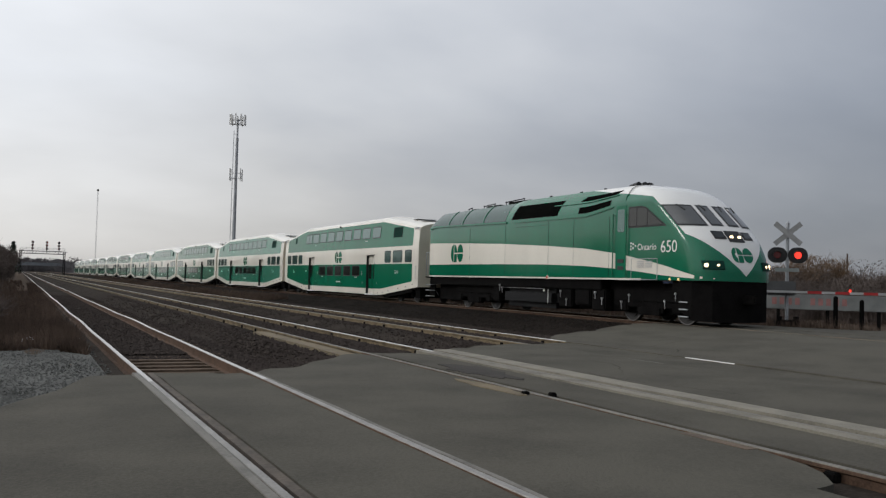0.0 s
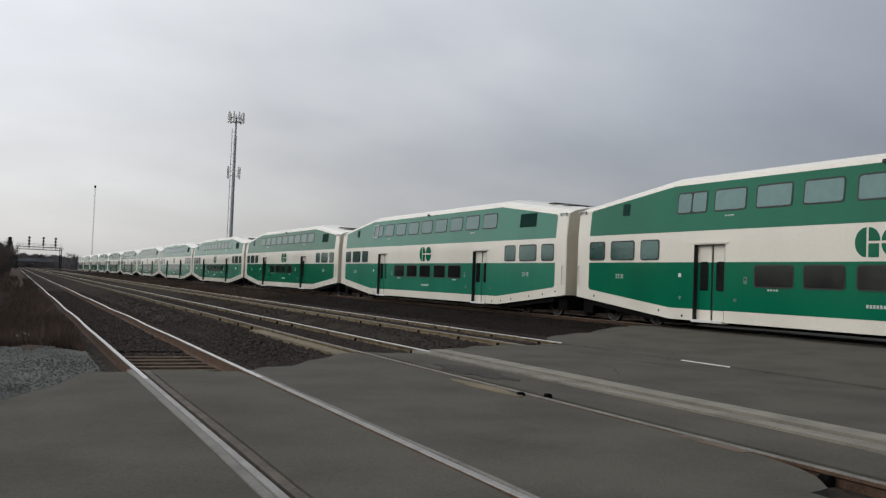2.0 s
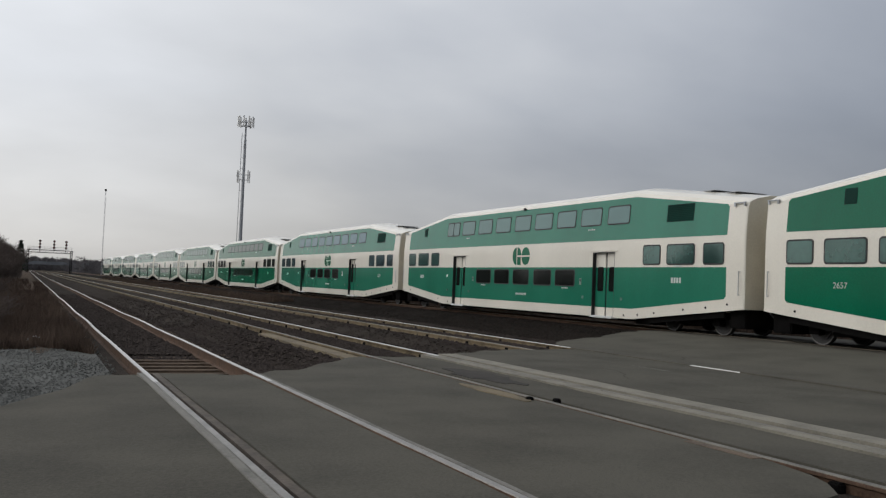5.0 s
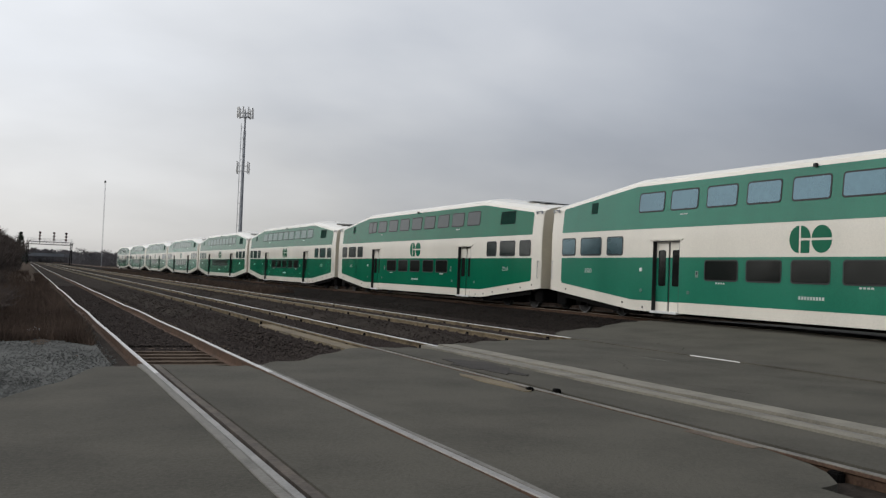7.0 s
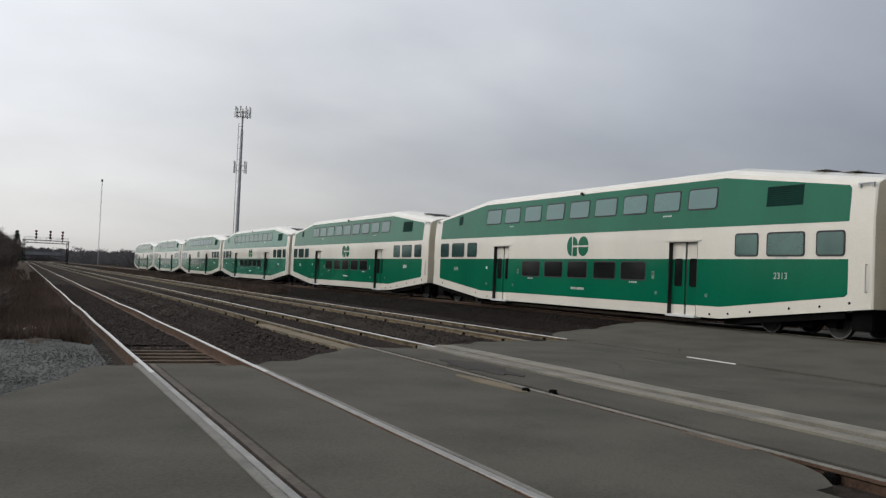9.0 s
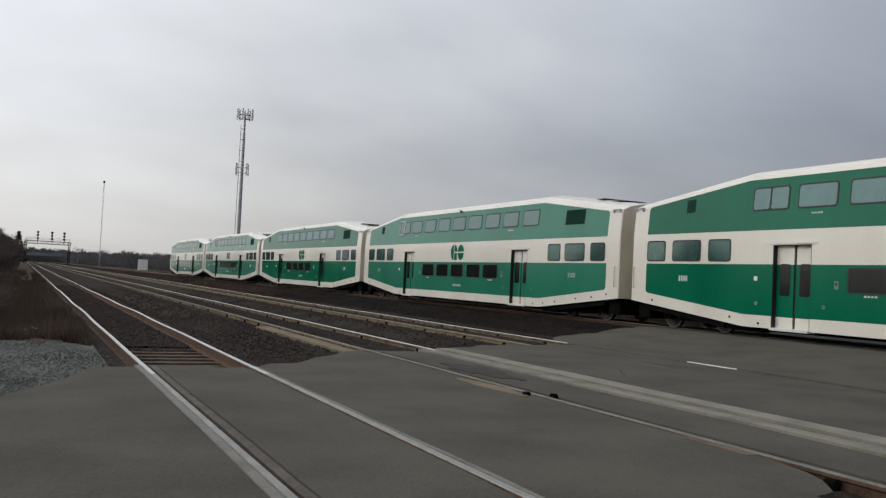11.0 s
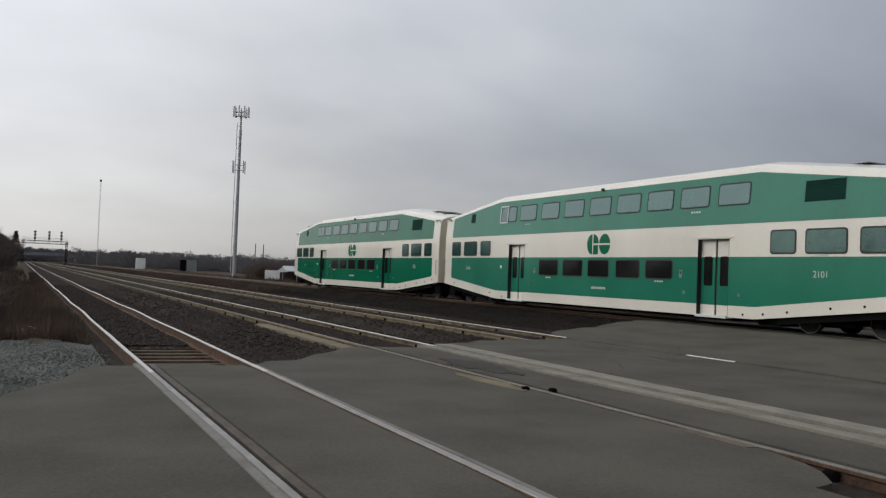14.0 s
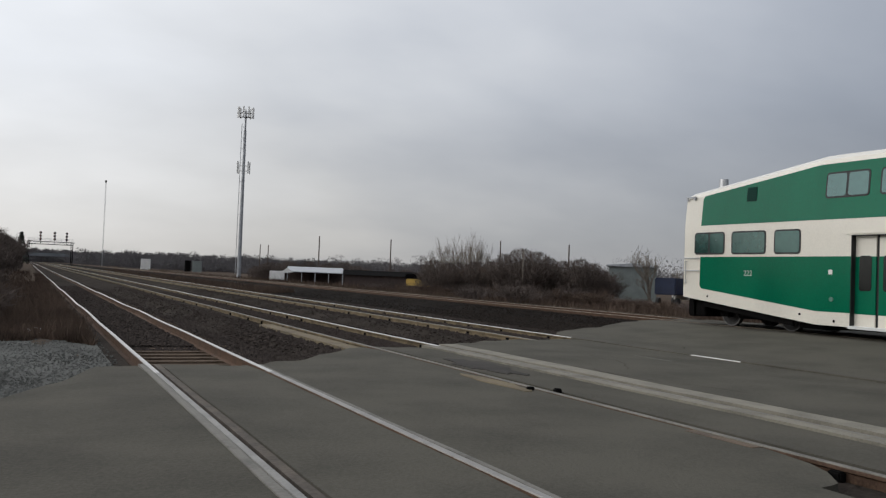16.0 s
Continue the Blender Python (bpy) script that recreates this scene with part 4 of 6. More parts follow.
def make_loco():
    L = thing("diesel_locomotive", pose(TRAIN_X, 0, TRAIN_Z), "green and white streamlined diesel passenger locomotive, headlights lit", "locomotive")
    bm = bmesh.new()
    st = [0.95 + 0.25 * k for k in range(62)] + [16.4]
    us = [0, 0.33, 0.66, 1, 1.17, 1.33, 1.5, 1.67, 1.83, 2, 2.25, 2.5, 2.75, 3]
    rings = []
    for s in st:
        left = [loco_pt(-1, s, min(u, 2.9999)) for u in us]
        left[-1].x = 0
        rings.append([bm.verts.new(p) for p in left] + [bm.verts.new((-p.x, p.y, p.z)) for p in left[-2::-1]])
    for a, b in zip(rings, rings[1:]):
        for i in range(len(a) - 1):
            bm.faces.new((a[i], a[i + 1], b[i + 1], b[i]))
        bm.faces.new((a[0], b[0], b[-1], a[-1]))
    bm.faces.new(rings[0])
    bm.faces.new(rings[-1][::-1])
    paint = livery()
    part("body", bm, paint, L, "green hood with a white cab roof")
    part("nose", nose_shell(), paint, L, "streamlined nose with a white mask on green")

    def side_poly(name, pts, material, out=0.004, label=""):
        for side in (-1, 1):
            bm2 = bmesh.new()
            prism(bm2, [(side * (1.5 - 0.002), -s, z) for s, z in pts], (side * (out + 0.002), 0, 0))
            part(name, bm2, material, L, label)

    up = [(0.96, 3.0), (4, 2.93), (8, 2.80), (11.6, 2.63), (14, 2.48), (15.9, 2.28), (17.3, 2.06)]
    lo = [(17.3, 1.65), (15.9, 1.76), (14, 1.86), (11.6, 1.92), (8, 1.95), (4, 1.96), (0.96, 1.96)]
    side_poly("stripe", up + lo, WHITE, 0.004, "cream swoosh stripe along the side")
    tail_u = [(17.3, 2.06), (18.0, 1.94), (18.6, 1.82), (19.2, 1.68), (19.8, 1.55), (20.2, 1.48)]
    tail_l = [(20.2, 1.45), (19.6, 1.47), (18.6, 1.53), (18.0, 1.58), (17.3, 1.65)]
    for side in (-1, 1):
        bm = bmesh.new()
        rows = []
        for k in range(13):
            s = 17.3 + (20.2 - 17.3) * k / 12
            pair = []
            for pl in (tail_u, tail_l[::-1]):
                z = along(pl, min(s, 20.199))
                c0 = along(NOSE_LINE, z) - 0.85
                if s < c0:
                    pair.append(bm.verts.new((side * 1.505, -s, z)))
                else:
                    t = math.acos(min(1, max(0, (s - c0) / 0.85)) ** (1 / 0.85))
                    pair.append(bm.verts.new(nose_pt(z, side * t / radians(90), 0.006)))
            rows.append(pair)
        for a, b in zip(rows, rows[1:]):
            bm.faces.new((a[0], a[1], b[1], b[0]))
        part("stripe_tip", bm, WHITE, L, "tapering tip of the cream stripe")
    side_poly("sill", [(0.95, 1.385), (17.3, 1.385), (17.3, 1.44), (0.95, 1.44)], WHITE, 0.012, "thin white sill line")
    logo(L, lambda s, z: Vector((-1.505, -s, z)), 3.31, 4.59, 2.06, 2.88, -1)
    side_text(L, "650", 18.24, 2.27, 0.54, x=-1.512, y0=0)
    letters("Ontario", 0.30, WHITE_MARK, L, Matrix.Translation((-1.512, -17.10, 2.36)) @ SIDE_TEXT, label="small pale lettering")
    bm = bmesh.new()
    for a, b in ((16.72, 2.36), (16.72, 2.46), (16.72, 2.56), (16.84, 2.40), (16.84, 2.53), (16.96, 2.47)):
        box(bm, -1.509, -1.503, -a - 0.06, -a, b, b + 0.06)
    part("emblem", bm, WHITE_MARK, L, "small pale emblem of dots")
    # panel seams and hood doors
    bm = bmesh.new()
    for s in (5.2, 8.4, 11.7, 13.4, 15.55):
        box(bm, -1.506, -1.495, -s - 0.006, -s + 0.006, 1.45, 3.56)
    for s0, s1 in ((9.2, 11.6),):
        box(bm, -1.506, -1.495, -s1, -s0, 3.42, 3.43)
    part("panel_seam", bm, DARKGREEN, L, "dark seams between hood panels")
    # roof grilles and intakes
    for side in (-1, 1):
        for s in (2.985, 4.40, 6.40):
            part("grille_frame", loco_patch(side, s - 0.03, s + 0.03, 1.02, 1.97, 0.035), LOCO_GREEN, L)
        part("drip_rail", loco_patch(side, 1.0, 8.5, 0.985, 1.03, 0.045, n=8), LOCO_GREEN, L, "raised glossy green strip along the shoulder's highlight")
        # raised strips added to draw the highlights along the hood's creases
        part("drip_rail", loco_patch(side, 9.1, 15.75, 0.985, 1.015, 0.03, n=8), LOCO_GREEN, L, "raised glossy green strip along the shoulder's highlight")
        part("drip_rail", loco_patch(side, 11.9, 15.9, 1.44, 1.47, 0.03, n=8), LOCO_GREEN, L, "raised glossy green strip along the crease highlight over the intakes")
        # corner steps and handrails at the rear
        bm = bmesh.new()
        for y in (-0.95, -0.45):
            rod(bm, (side * 1.44, y, 1.40), (side * 1.44, y, 2.55), 0.020)
        rod(bm, (side * 1.44, -0.95, 2.55), (side * 1.44, -0.45, 2.55), 0.020)
        rod(bm, (side * 1.44, -0.70, 1.40), (side * 1.44, -0.70, 2.55), 0.014)
        part("rear_handrail", bm, GALV, L, "pale rear handrail frame")
        for z in (0.42, 0.70, 0.98):
            bm = bmesh.new()
            box(bm, side * 1.20, side * 1.46, -1.05, -0.45, z, z + 0.03, 0.006)
            part("rear_step", bm, GALV, L, "pale worn rear step")
        bm = bmesh.new()
        box(bm, side * 1.16, side * 1.20, -1.08, -0.42, 0.40, 1.39, 0.01)
        box(bm, side * 0.6, side * 1.46, -1.0, -0.42, 1.32, 1.39, 0.01)
        part("step_plate", bm, UNDER, L)
        bm = bmesh.new()
        box(bm, side * 1.50, side * 1.535, -11.78, -11.64, 1.36, 1.50, 0.01)
        part("marker_plate", bm, WHITE, L, "small white and red marker on the sill")
        bm = bmesh.new()
        rod(bm, (side * 1.52, -11.71, 1.43), (side * 1.545, -11.71, 1.43), 0.055, seg=12)
        part("marker_disc", bm, mat("red_marker", (0.5, 0.03, 0.02), 0.4), L, "red marker disc")
        bm = bmesh.new()
        rod(bm, (side * 1.47, -11.71, 0.45), (side * 1.47, -11.71, 0.98), 0.015)
        rod(bm, (side * 1.40, -11.35, 0.93), (side * 1.44, -11.35, 0.93), 0.04, seg=14)
        part("sight_glass", bm, WHITE_MARK, L, "pale fuel gauge tube and filler cap")
        # thin steel strip added as the glint along the tank's upper edge
        bm = bmesh.new()
        box(bm, side * 1.30, side * 1.372, -11.2, -8.05, 0.985, 1.0, 0.004)
        part("tank_edge", bm, STEEL, L, "bright strip as the glint on the fuel tank's upper edge")
        for s0, s1 in ((1.15, 2.95), (3.02, 4.35), (4.45, 6.35), (6.45, 8.35)):
            part("radiator_grille", loco_patch(side, s0, s1, 1.05, 1.95, 0.012), GRILLE, L, "dark green sloping radiator grille")
        part("air_intake", loco_patch(side, 8.95, 12.35, 1.10, 1.66, 0.012, skew=0.25), INTAKE, L, "black sloping air intake")
        part("air_intake", loco_patch(side, 13.75, 15.85, 1.52, 1.70, 0.012, skew=0.35), INTAKE, L, "black narrow air intake")
        part("air_intake", loco_patch(side, 13.65, 15.55, 1.10, 1.30, 0.014), INTAKE, L, "black narrow air intake")
        # cab door and windows
        bm = bmesh.new()
        box(bm, side * 1.46, side * 1.512, -16.50, -15.92, 1.45, 3.86, 0.01)
        d = part("cab_door", bm, GREEN, L, "green cab side door")
        bm = bmesh.new()
        prism(bm, [(side * 1.508, -s, z) for s, z in rounded(16.02, 16.40, 2.98, 3.74, 0.06)], (side * 0.012, 0, 0))
        part("door_pane", bm, GLASS, d, "dark tall door window")
        bm = bmesh.new()
        for z in (1.72, 1.95):
            box(bm, side * 1.50, side * 1.53, -16.38, -16.06, z, z + 0.12)
        part("door_step_hole", bm, RUBBER, d, "dark recessed steps")
        for s in (15.84, 16.56):
            bm = bmesh.new()
            rod(bm, (side * 1.57, -s, 1.5), (side * 1.57, -s, 3.6), 0.018)
            for z in (1.55, 3.55):
                rod(bm, (side * 1.49, -s, z), (side * 1.57, -s, z), 0.014)
            part("grab_rail", bm, GREEN, L)
        bm = bmesh.new()
        prism(bm, [(side * 1.499, -s, z) for s, z in ((16.60, 3.10), (18.50, 3.10), (18.46, 3.14), (17.50, 3.74), (17.30, 3.79), (16.60, 3.80))], (side * 0.012, 0, 0))
        w = part("cab_window", bm, RUBBER, L, "black cab side window surround")
        for pts in (((16.66, 3.15), (17.02, 3.15), (17.02, 3.74), (16.66, 3.74)), ((17.07, 3.15), (17.55, 3.15), (17.55, 3.65), (17.44, 3.72), (17.07, 3.74)), ((17.62, 3.15), (18.34, 3.15), (17.62, 3.60))):
            bm = bmesh.new()
            prism(bm, [(side * 1.509, -s, z) for s, z in pts], (side * 0.006, 0, 0))
            part("pane", bm, DARKGLASS, w, "dark cab window glass")
        # step plate under the cab
        bm = bmesh.new()
        for y0, y1, z0, z1 in ((-18.1, -16.78, 1.40, 1.415), (-18.1, -16.78, 2.07, 2.085), (-18.1, -18.085, 1.40, 2.085), (-16.795, -16.78, 1.40, 2.085)):
            box(bm, side * 1.49, side * 1.516, y0, y1, z0, z1)
        for z in (1.80, 1.86, 1.92, 1.98):
            box(bm, side * 1.49, side * 1.522, -17.45, -17.1, z, z + 0.022)
            box(bm, side * 1.49, side * 1.522, -17.85, -17.52, z, z + 0.022)
        part("access_panel", bm, GALV, L, "pale louvred access panel")
        # windscreens
        for z0, z1, a0, a1, ln in ((3.08, 3.78, 0.84, 0.265, 0.0), (3.10, 3.78, 0.205, 0.025, 0.0)):
            fr = part("windscreen", nose_patch(z0, z1, side * a0, side * a1, 0.008, lean=side * ln), RUBBER, L, "black windscreen surround")
            e = 0.028 if a0 > 0.5 else 0.016
            part("pane", nose_patch(z0 + 0.05, z1 - 0.05, side * (a0 - e), side * (a1 + e), 0.014, lean=side * ln), WINDSCREEN, fr, "dark windscreen glass")
        bm = bmesh.new()
        rod(bm, nose_pt(3.80, side * 0.50, 0.03), nose_pt(3.62, side * 0.44, 0.04), 0.015)
        rod(bm, nose_pt(3.80, side * 0.14, 0.03), nose_pt(3.62, side * 0.11, 0.04), 0.015)
        part("wiper", bm, RUBBER, L)
        # number boxes
        part("number_box", nose_patch(2.68, 2.92, side * 0.30, side * 0.12, 0.02), RUBBER, L, "black framed number box")
        part("number_pane", nose_patch(2.72, 2.88, side * 0.28, side * 0.14, 0.026), DARKGLASS, L)
        # ditch lights
        part("ditch_light", nose_patch(1.74, 1.99, side * 0.68, side * 0.30, 0.03), DARKGREEN, L, "dark ditch light housing")
        for a, r in ((0.60, 0.065), (0.40, 0.035)):
            bm = bmesh.new()
            rod(bm, nose_pt(1.87, side * a, 0.02), nose_pt(1.87, side * a, 0.06), r, seg=16)
            part("ditch_lamp", bm, LIT_WARM, L, "lit warm white lamp")
    part("headlight_frame", nose_patch(2.60, 2.94, -0.095, 0.095, 0.02), RUBBER, L, "black headlight surround")
    for a in (-0.045, 0.045):
        bm = bmesh.new()
        rod(bm, nose_pt(2.74, a, 0.0), nose_pt(2.74, a, 0.05), 0.06, seg=16)
        part("headlight", bm, LIT_WARM, L, "lit twin headlight lamp")
    def on_nose(x, z):
        k = min(1, abs(x) / along(NOSE_WIDE, z))
        return nose_pt(z, math.copysign(math.asin(k ** (1 / 0.85)) / radians(90), x) if x else 0.0, -0.004)

    logo(L, on_nose, -0.42, 0.42, 1.97, 2.42, 1, GREEN, Vector((0, -0.02, 0.008)))
    # running gear
    for s in (5.2, 17.4):
        bo = bogie(L, -s, 0.508, 2.7, "bogie", 1.12)
        for sx in (-1.15, 1.15):
            bm = bmesh.new()
            box(bm, sx - 0.06, sx + 0.06, -s - 1.9, -s + 1.9, 0.66, 1.08, 0.05)
            box(bm, sx - 0.05, sx + 0.05, -s - 0.7, -s + 0.7, 0.3, 0.7, 0.05)
            for dy in (-1.35, 1.35):
                box(bm, sx - 0.05, sx + 0.05, -s + dy - 0.3, -s + dy + 0.3, 0.35, 0.7, 0.05)
            part("side_frame", bm, UNDER, bo, "cast black side frame")
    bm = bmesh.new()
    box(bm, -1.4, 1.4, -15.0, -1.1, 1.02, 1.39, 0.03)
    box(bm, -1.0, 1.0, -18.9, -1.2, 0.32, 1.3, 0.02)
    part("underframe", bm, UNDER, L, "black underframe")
    bm = bmesh.new()
    box(bm, -1.35, 1.35, -12.0, -8.0, 0.25, 1.05, 0.22)
    part("fuel_tank", bm, mat("tank_black", (0.006, 0.006, 0.0065), 0.55, ior=1.25, vary=0.3, bump=0.1), L, "black fuel tank with rounded corners")
    for s0, s1, z0 in ((12.3, 13.2, 0.35), (13.35, 14.3, 0.45), (14.4, 15.2, 0.3), (7.2, 7.8, 0.4)):
        bm = bmesh.new()
        box(bm, -1.38, 1.38, -s1, -s0, z0, 1.05, 0.05)
        part("underfloor_box", bm, UNDER, L)
    for s, z in ((7.9, 1.05), (8.1, 0.95), (12.5, 0.9), (12.9, 0.6), (14.7, 0.9), (15.1, 0.7), (16.2, 0.62), (16.6, 0.85), (18.4, 0.7), (18.9, 0.95)):
        bm = bmesh.new()
        box(bm, -1.46, -1.40, -s - 0.04, -s + 0.04, z, z + 0.07, 0.01)
        rod(bm, (-1.43, -s, z - 0.2), (-1.43, -s, z), 0.012)
        part("brake_valve", bm, STEEL, L, "bright brake pipe and valve")
    bm = bmesh.new()                      # pilot with plough
    prism(bm, [(-1.42, -19.0, 0.5), (-1.42, -19.6, 0.2), (-1.1, -20.15, 0.18), (-0.5, -20.4, 0.18), (0.5, -20.4, 0.18), (1.1, -20.15, 0.18), (1.42, -19.6, 0.2), (1.42, -19.0, 0.5)], (0, 0, 1.22))
    box(bm, -1.35, 1.35, -19.6, -18.6, 0.9, 1.41, 0.04)
    box(bm, -0.16, 0.16, -20.9, -20.3, 0.72, 1.0, 0.04)
    part("pilot", bm, UNDER, L, "black pilot and plough")
    bm = bmesh.new()
    for k in range(3):
        rod(bm, (-1.46, -19.5 + 0.02 * k, 0.3 + 0.22 * k), (-1.46, -19.1, 0.3 + 0.22 * k), 0.02)
    part("corner_step", bm, GALV, L, "thin corner steps")
    # roof things
    bm = bmesh.new()
    for dx, dy in ((-0.3, 0), (-0.1, -0.1), (0.12, -0.05), (0.3, 0.05)):
        rod(bm, (dx, -15.1 + dy, 4.70), (dx, -15.6 + dy, 4.72), 0.04, 0.10, seg=12)
        rod(bm, (dx, -15.2, 4.55), (dx, -15.2, 4.70), 0.03)
    part("horn", bm, RUBBER, L, "black air horn cluster")
    for s0, s1, z in ((6.9, 8.7, 4.68), (4.9, 6.2, 4.63), (3.4, 4.0, 4.58)):
        bm = bmesh.new()
        box(bm, -0.55, 0.55, -s1, -s0, z - 0.16, z, 0.04)
        part("roof_hatch", bm, UNDER, L, "low dark roof hatch")
        bm = bmesh.new()
        rod(bm, (-0.72, -s0 - 0.1, z - 0.03), (-0.72, -s1 + 0.1, z + 0.03), 0.022)
        for s in (s0 + 0.15, s1 - 0.15):
            rod(bm, (-0.72, -s, z - 0.14), (-0.72, -s, z + 0.01), 0.018)
        part("hatch_rail", bm, UNDER, L, "thin dark rail beside the hatch")
    for s in (10.6, 12.7, 14.2):
        bm = bmesh.new()
        box(bm, -0.73, -0.67, -s - 0.07, -s + 0.07, 4.55, 4.67, 0.01)
        part("lifting_lug", bm, UNDER, L)
    bm = bmesh.new()
    box(bm, -0.6, 0.6, -0.97, -0.6, 1.0, 3.3, 0.05)
    part("gangway", bm, UNDER, L)
    bm = bmesh.new()
    for s, z in ((18.7, 1.43), (19.1, 1.43)):
        bm = bmesh.new()
        rod(bm, (-1.46, -s, z), (-1.52, -s, z), 0.04, seg=12)
        part("marker_lamp", bm, glow_mat("amber_lamp", (0.9, 0.6, 0.25), 0.5), L, "small amber marker lamp")
    return L


def lengthen(root, along_y, shift, up, drop):
    """Brings the drawn locomotive to its true length and height; wheels stay round."""
    m = Matrix.Translation((0, -shift, -drop)) @ Matrix.Diagonal((1, along_y, up, 1))
    for o in root.children_recursive:
        if o.matrix_basis == Matrix.Identity(4):
            o.data.transform(m)
        else:
            o.location = m @ o.location


loco = make_loco()
lengthen(loco, 1.0194, 0.115, 1.02, 0.03)


# ---------------------------------------------------------------- plants
def spot(az, d):
    """A place by its bearing from the line of the tracks, in degrees, and its distance."""
    return d * math.sin(radians(az)), d * math.cos(radians(az))


def limb(V, F, p, q, r0, r1):
    d = (q - p).normalized()
    a = d.orthogonal().normalized()
    b = d.cross(a)
    base = len(V)
    for c, r in ((p, r0), (q, r1)):
        for k in range(3):
            t = 2.0944 * k
            V.append(tuple(c + (a * math.cos(t) + b * math.sin(t)) * r))
    for k in range(3):
        j = (k + 1) % 3
        F.append((base + k, base + j, base + 3 + j, base + 3 + k))


def grow(V, F, rnd, p, d, length, r, depth, split, spread, up):
    q = p + d * length
    limb(V, F, p, q, r, r * 0.62)
    if depth == 0:
        return
    for _ in range(split):
        w = Vector((rnd.gauss(0, 1), rnd.gauss(0, 1), rnd.gauss(0, 0.6))) * spread + d + Vector((0, 0, up))
        at = p + d * length * rnd.uniform(0.45, 1.0)
        grow(V, F, rnd, at, w.normalized(), length * rnd.uniform(0.5, 0.8), r * 0.58, depth - 1, split, spread, up)


def plant_mesh(name, seed, stems, height, r, depth, split, spread, up, lean, thin=0.012, twigs=0):
    rnd = random.Random(seed)
    Vt, Ft, Vc, Fc = [], [], [], []
    for _ in range(stems):
        a = rnd.uniform(0, 6.283)
        p = Vector((math.cos(a), math.sin(a), 0)) * rnd.uniform(0, lean * height * 0.35)
        d = Vector((math.cos(a) * lean * rnd.random(), math.sin(a) * lean * rnd.random(), 1)).normalized()
        ln = height * rnd.uniform(0.3, 0.45)
        q = p + d * ln
        limb(Vt, Ft, p - Vector((0, 0, 0.3)), q, r, r * 0.7)
        for _ in range(split + 1):
            w = Vector((rnd.gauss(0, 1), rnd.gauss(0, 1), rnd.gauss(0, 0.5))) * spread + d + Vector((0, 0, up))
            grow(Vc, Fc, rnd, p + d * ln * rnd.uniform(0.35, 1.0), w.normalized(), ln * rnd.uniform(0.55, 0.85), max(thin, r * 0.55), depth, split, spread, up)
    for _ in range(twigs):               # fine twigs, thick low down and feathery at the top
        a, f = rnd.uniform(0, 6.283), rnd.random() ** 1.3
        w = height * lean * 0.62 * math.sqrt(rnd.random()) * math.sqrt(max(0.06, 1 - (f * 0.98) ** 2))
        c = Vector((math.cos(a) * w, math.sin(a) * w, f * height * 0.98))
        d = Vector((rnd.gauss(0, 0.35), rnd.gauss(0, 0.35), 1)).normalized() * rnd.uniform(0.25, 0.8) * (1.1 - 0.5 * f)
        e = Vector((rnd.gauss(0, 1), rnd.gauss(0, 1), 0)).normalized() * rnd.uniform(0.012, 0.03)
        b = len(Vc)
        Vc.extend((tuple(c - e), tuple(c + e), tuple(c + d)))
        Fc.append((b, b + 1, b + 2))
    out = []
    for nm, V, F in ((name + "_trunk", Vt, Ft), (name + "_crown", Vc, Fc)):
        me = bpy.data.meshes.new(nm)
        me.from_pydata(V, [], F)
        out.append(me)
    return out


def plant(name, meshes, m, scale, material, label, category, group=""):
    t = thing(name, m, label, category, group)
    for nm, me in zip(("trunk", "crown"), meshes):
        if not me.materials:
            me.materials.append(material)
        o = new(nm, me)
        o.parent = t
        o.matrix_basis = Matrix.Diagonal((scale[0], scale[1], scale[2], 1))
    return t


BUSH = [plant_mesh("bush", 11 + k, 16, 4.6, 0.05, 3, 4, 0.55, 0.25, 0.75, 0.02, 3200) for k in range(3)]
TAN_BUSH = [plant_mesh("tan_bush", 21 + k, 9, 5.2, 0.05, 3, 4, 0.45, 0.35, 0.6, 0.02, 1800) for k in range(2)]
TAN = mat("tan_twigs", (0.135, 0.092, 0.062), 0.95, vary=0.35, scale=0.6, fine=12, bump=0, ior=1.15)
BIRCH = [plant_mesh("birch", 31 + k, 5, 8.0, 0.07, 3, 3, 0.28, 0.55, 0.35, 0.022) for k in range(2)]
TREE = [plant_mesh("tree", 41 + k, 2, 7.0, 0.16, 4, 3, 0.5, 0.35, 0.25, 0.02) for k in range(2)]
SCRUB = [plant_mesh("scrub", 51 + k, 22, 1.6, 0.018, 2, 4, 0.6, 0.2, 0.9, 0.012) for k in range(2)]
rnd = random.Random(77)


def put(kind, meshes, az, d, h, base_h, wide, material, label, category, group, z=None):
    x, y = spot(az, d)
    k = h / base_h
    gz = ground_z(x, y) if z is None else z
    return plant(kind, meshes, pose(x, y, gz, 0, 0, rnd.uniform(0, 360)), (k * wide, k * wide, k), material, label, category, group)


# the dark thicket beyond the line, with tall thin saplings over it
for az, d, h in ((24.6, 100, 4.6), (25.6, 96, 4.2), (26.4, 102, 4.4), (27.3, 95, 4.5), (28.4, 100, 4.7), (29.3, 94, 5.6), (30.3, 92, 6.2), (31.3, 94, 6.0), (32.0, 97, 5.4), (33.1, 92, 5.0), (34.0, 90, 5.2), (34.8, 92, 4.8), (35.5, 95, 4.0), (24.2, 130, 3.0)):
    put("bare_bush", BUSH[rnd.randrange(3)], az, d, h * 0.90, 4.9, 1.2, BARK, "dark leafless bush in a dense thicket", "bush", "thicket beyond the line")
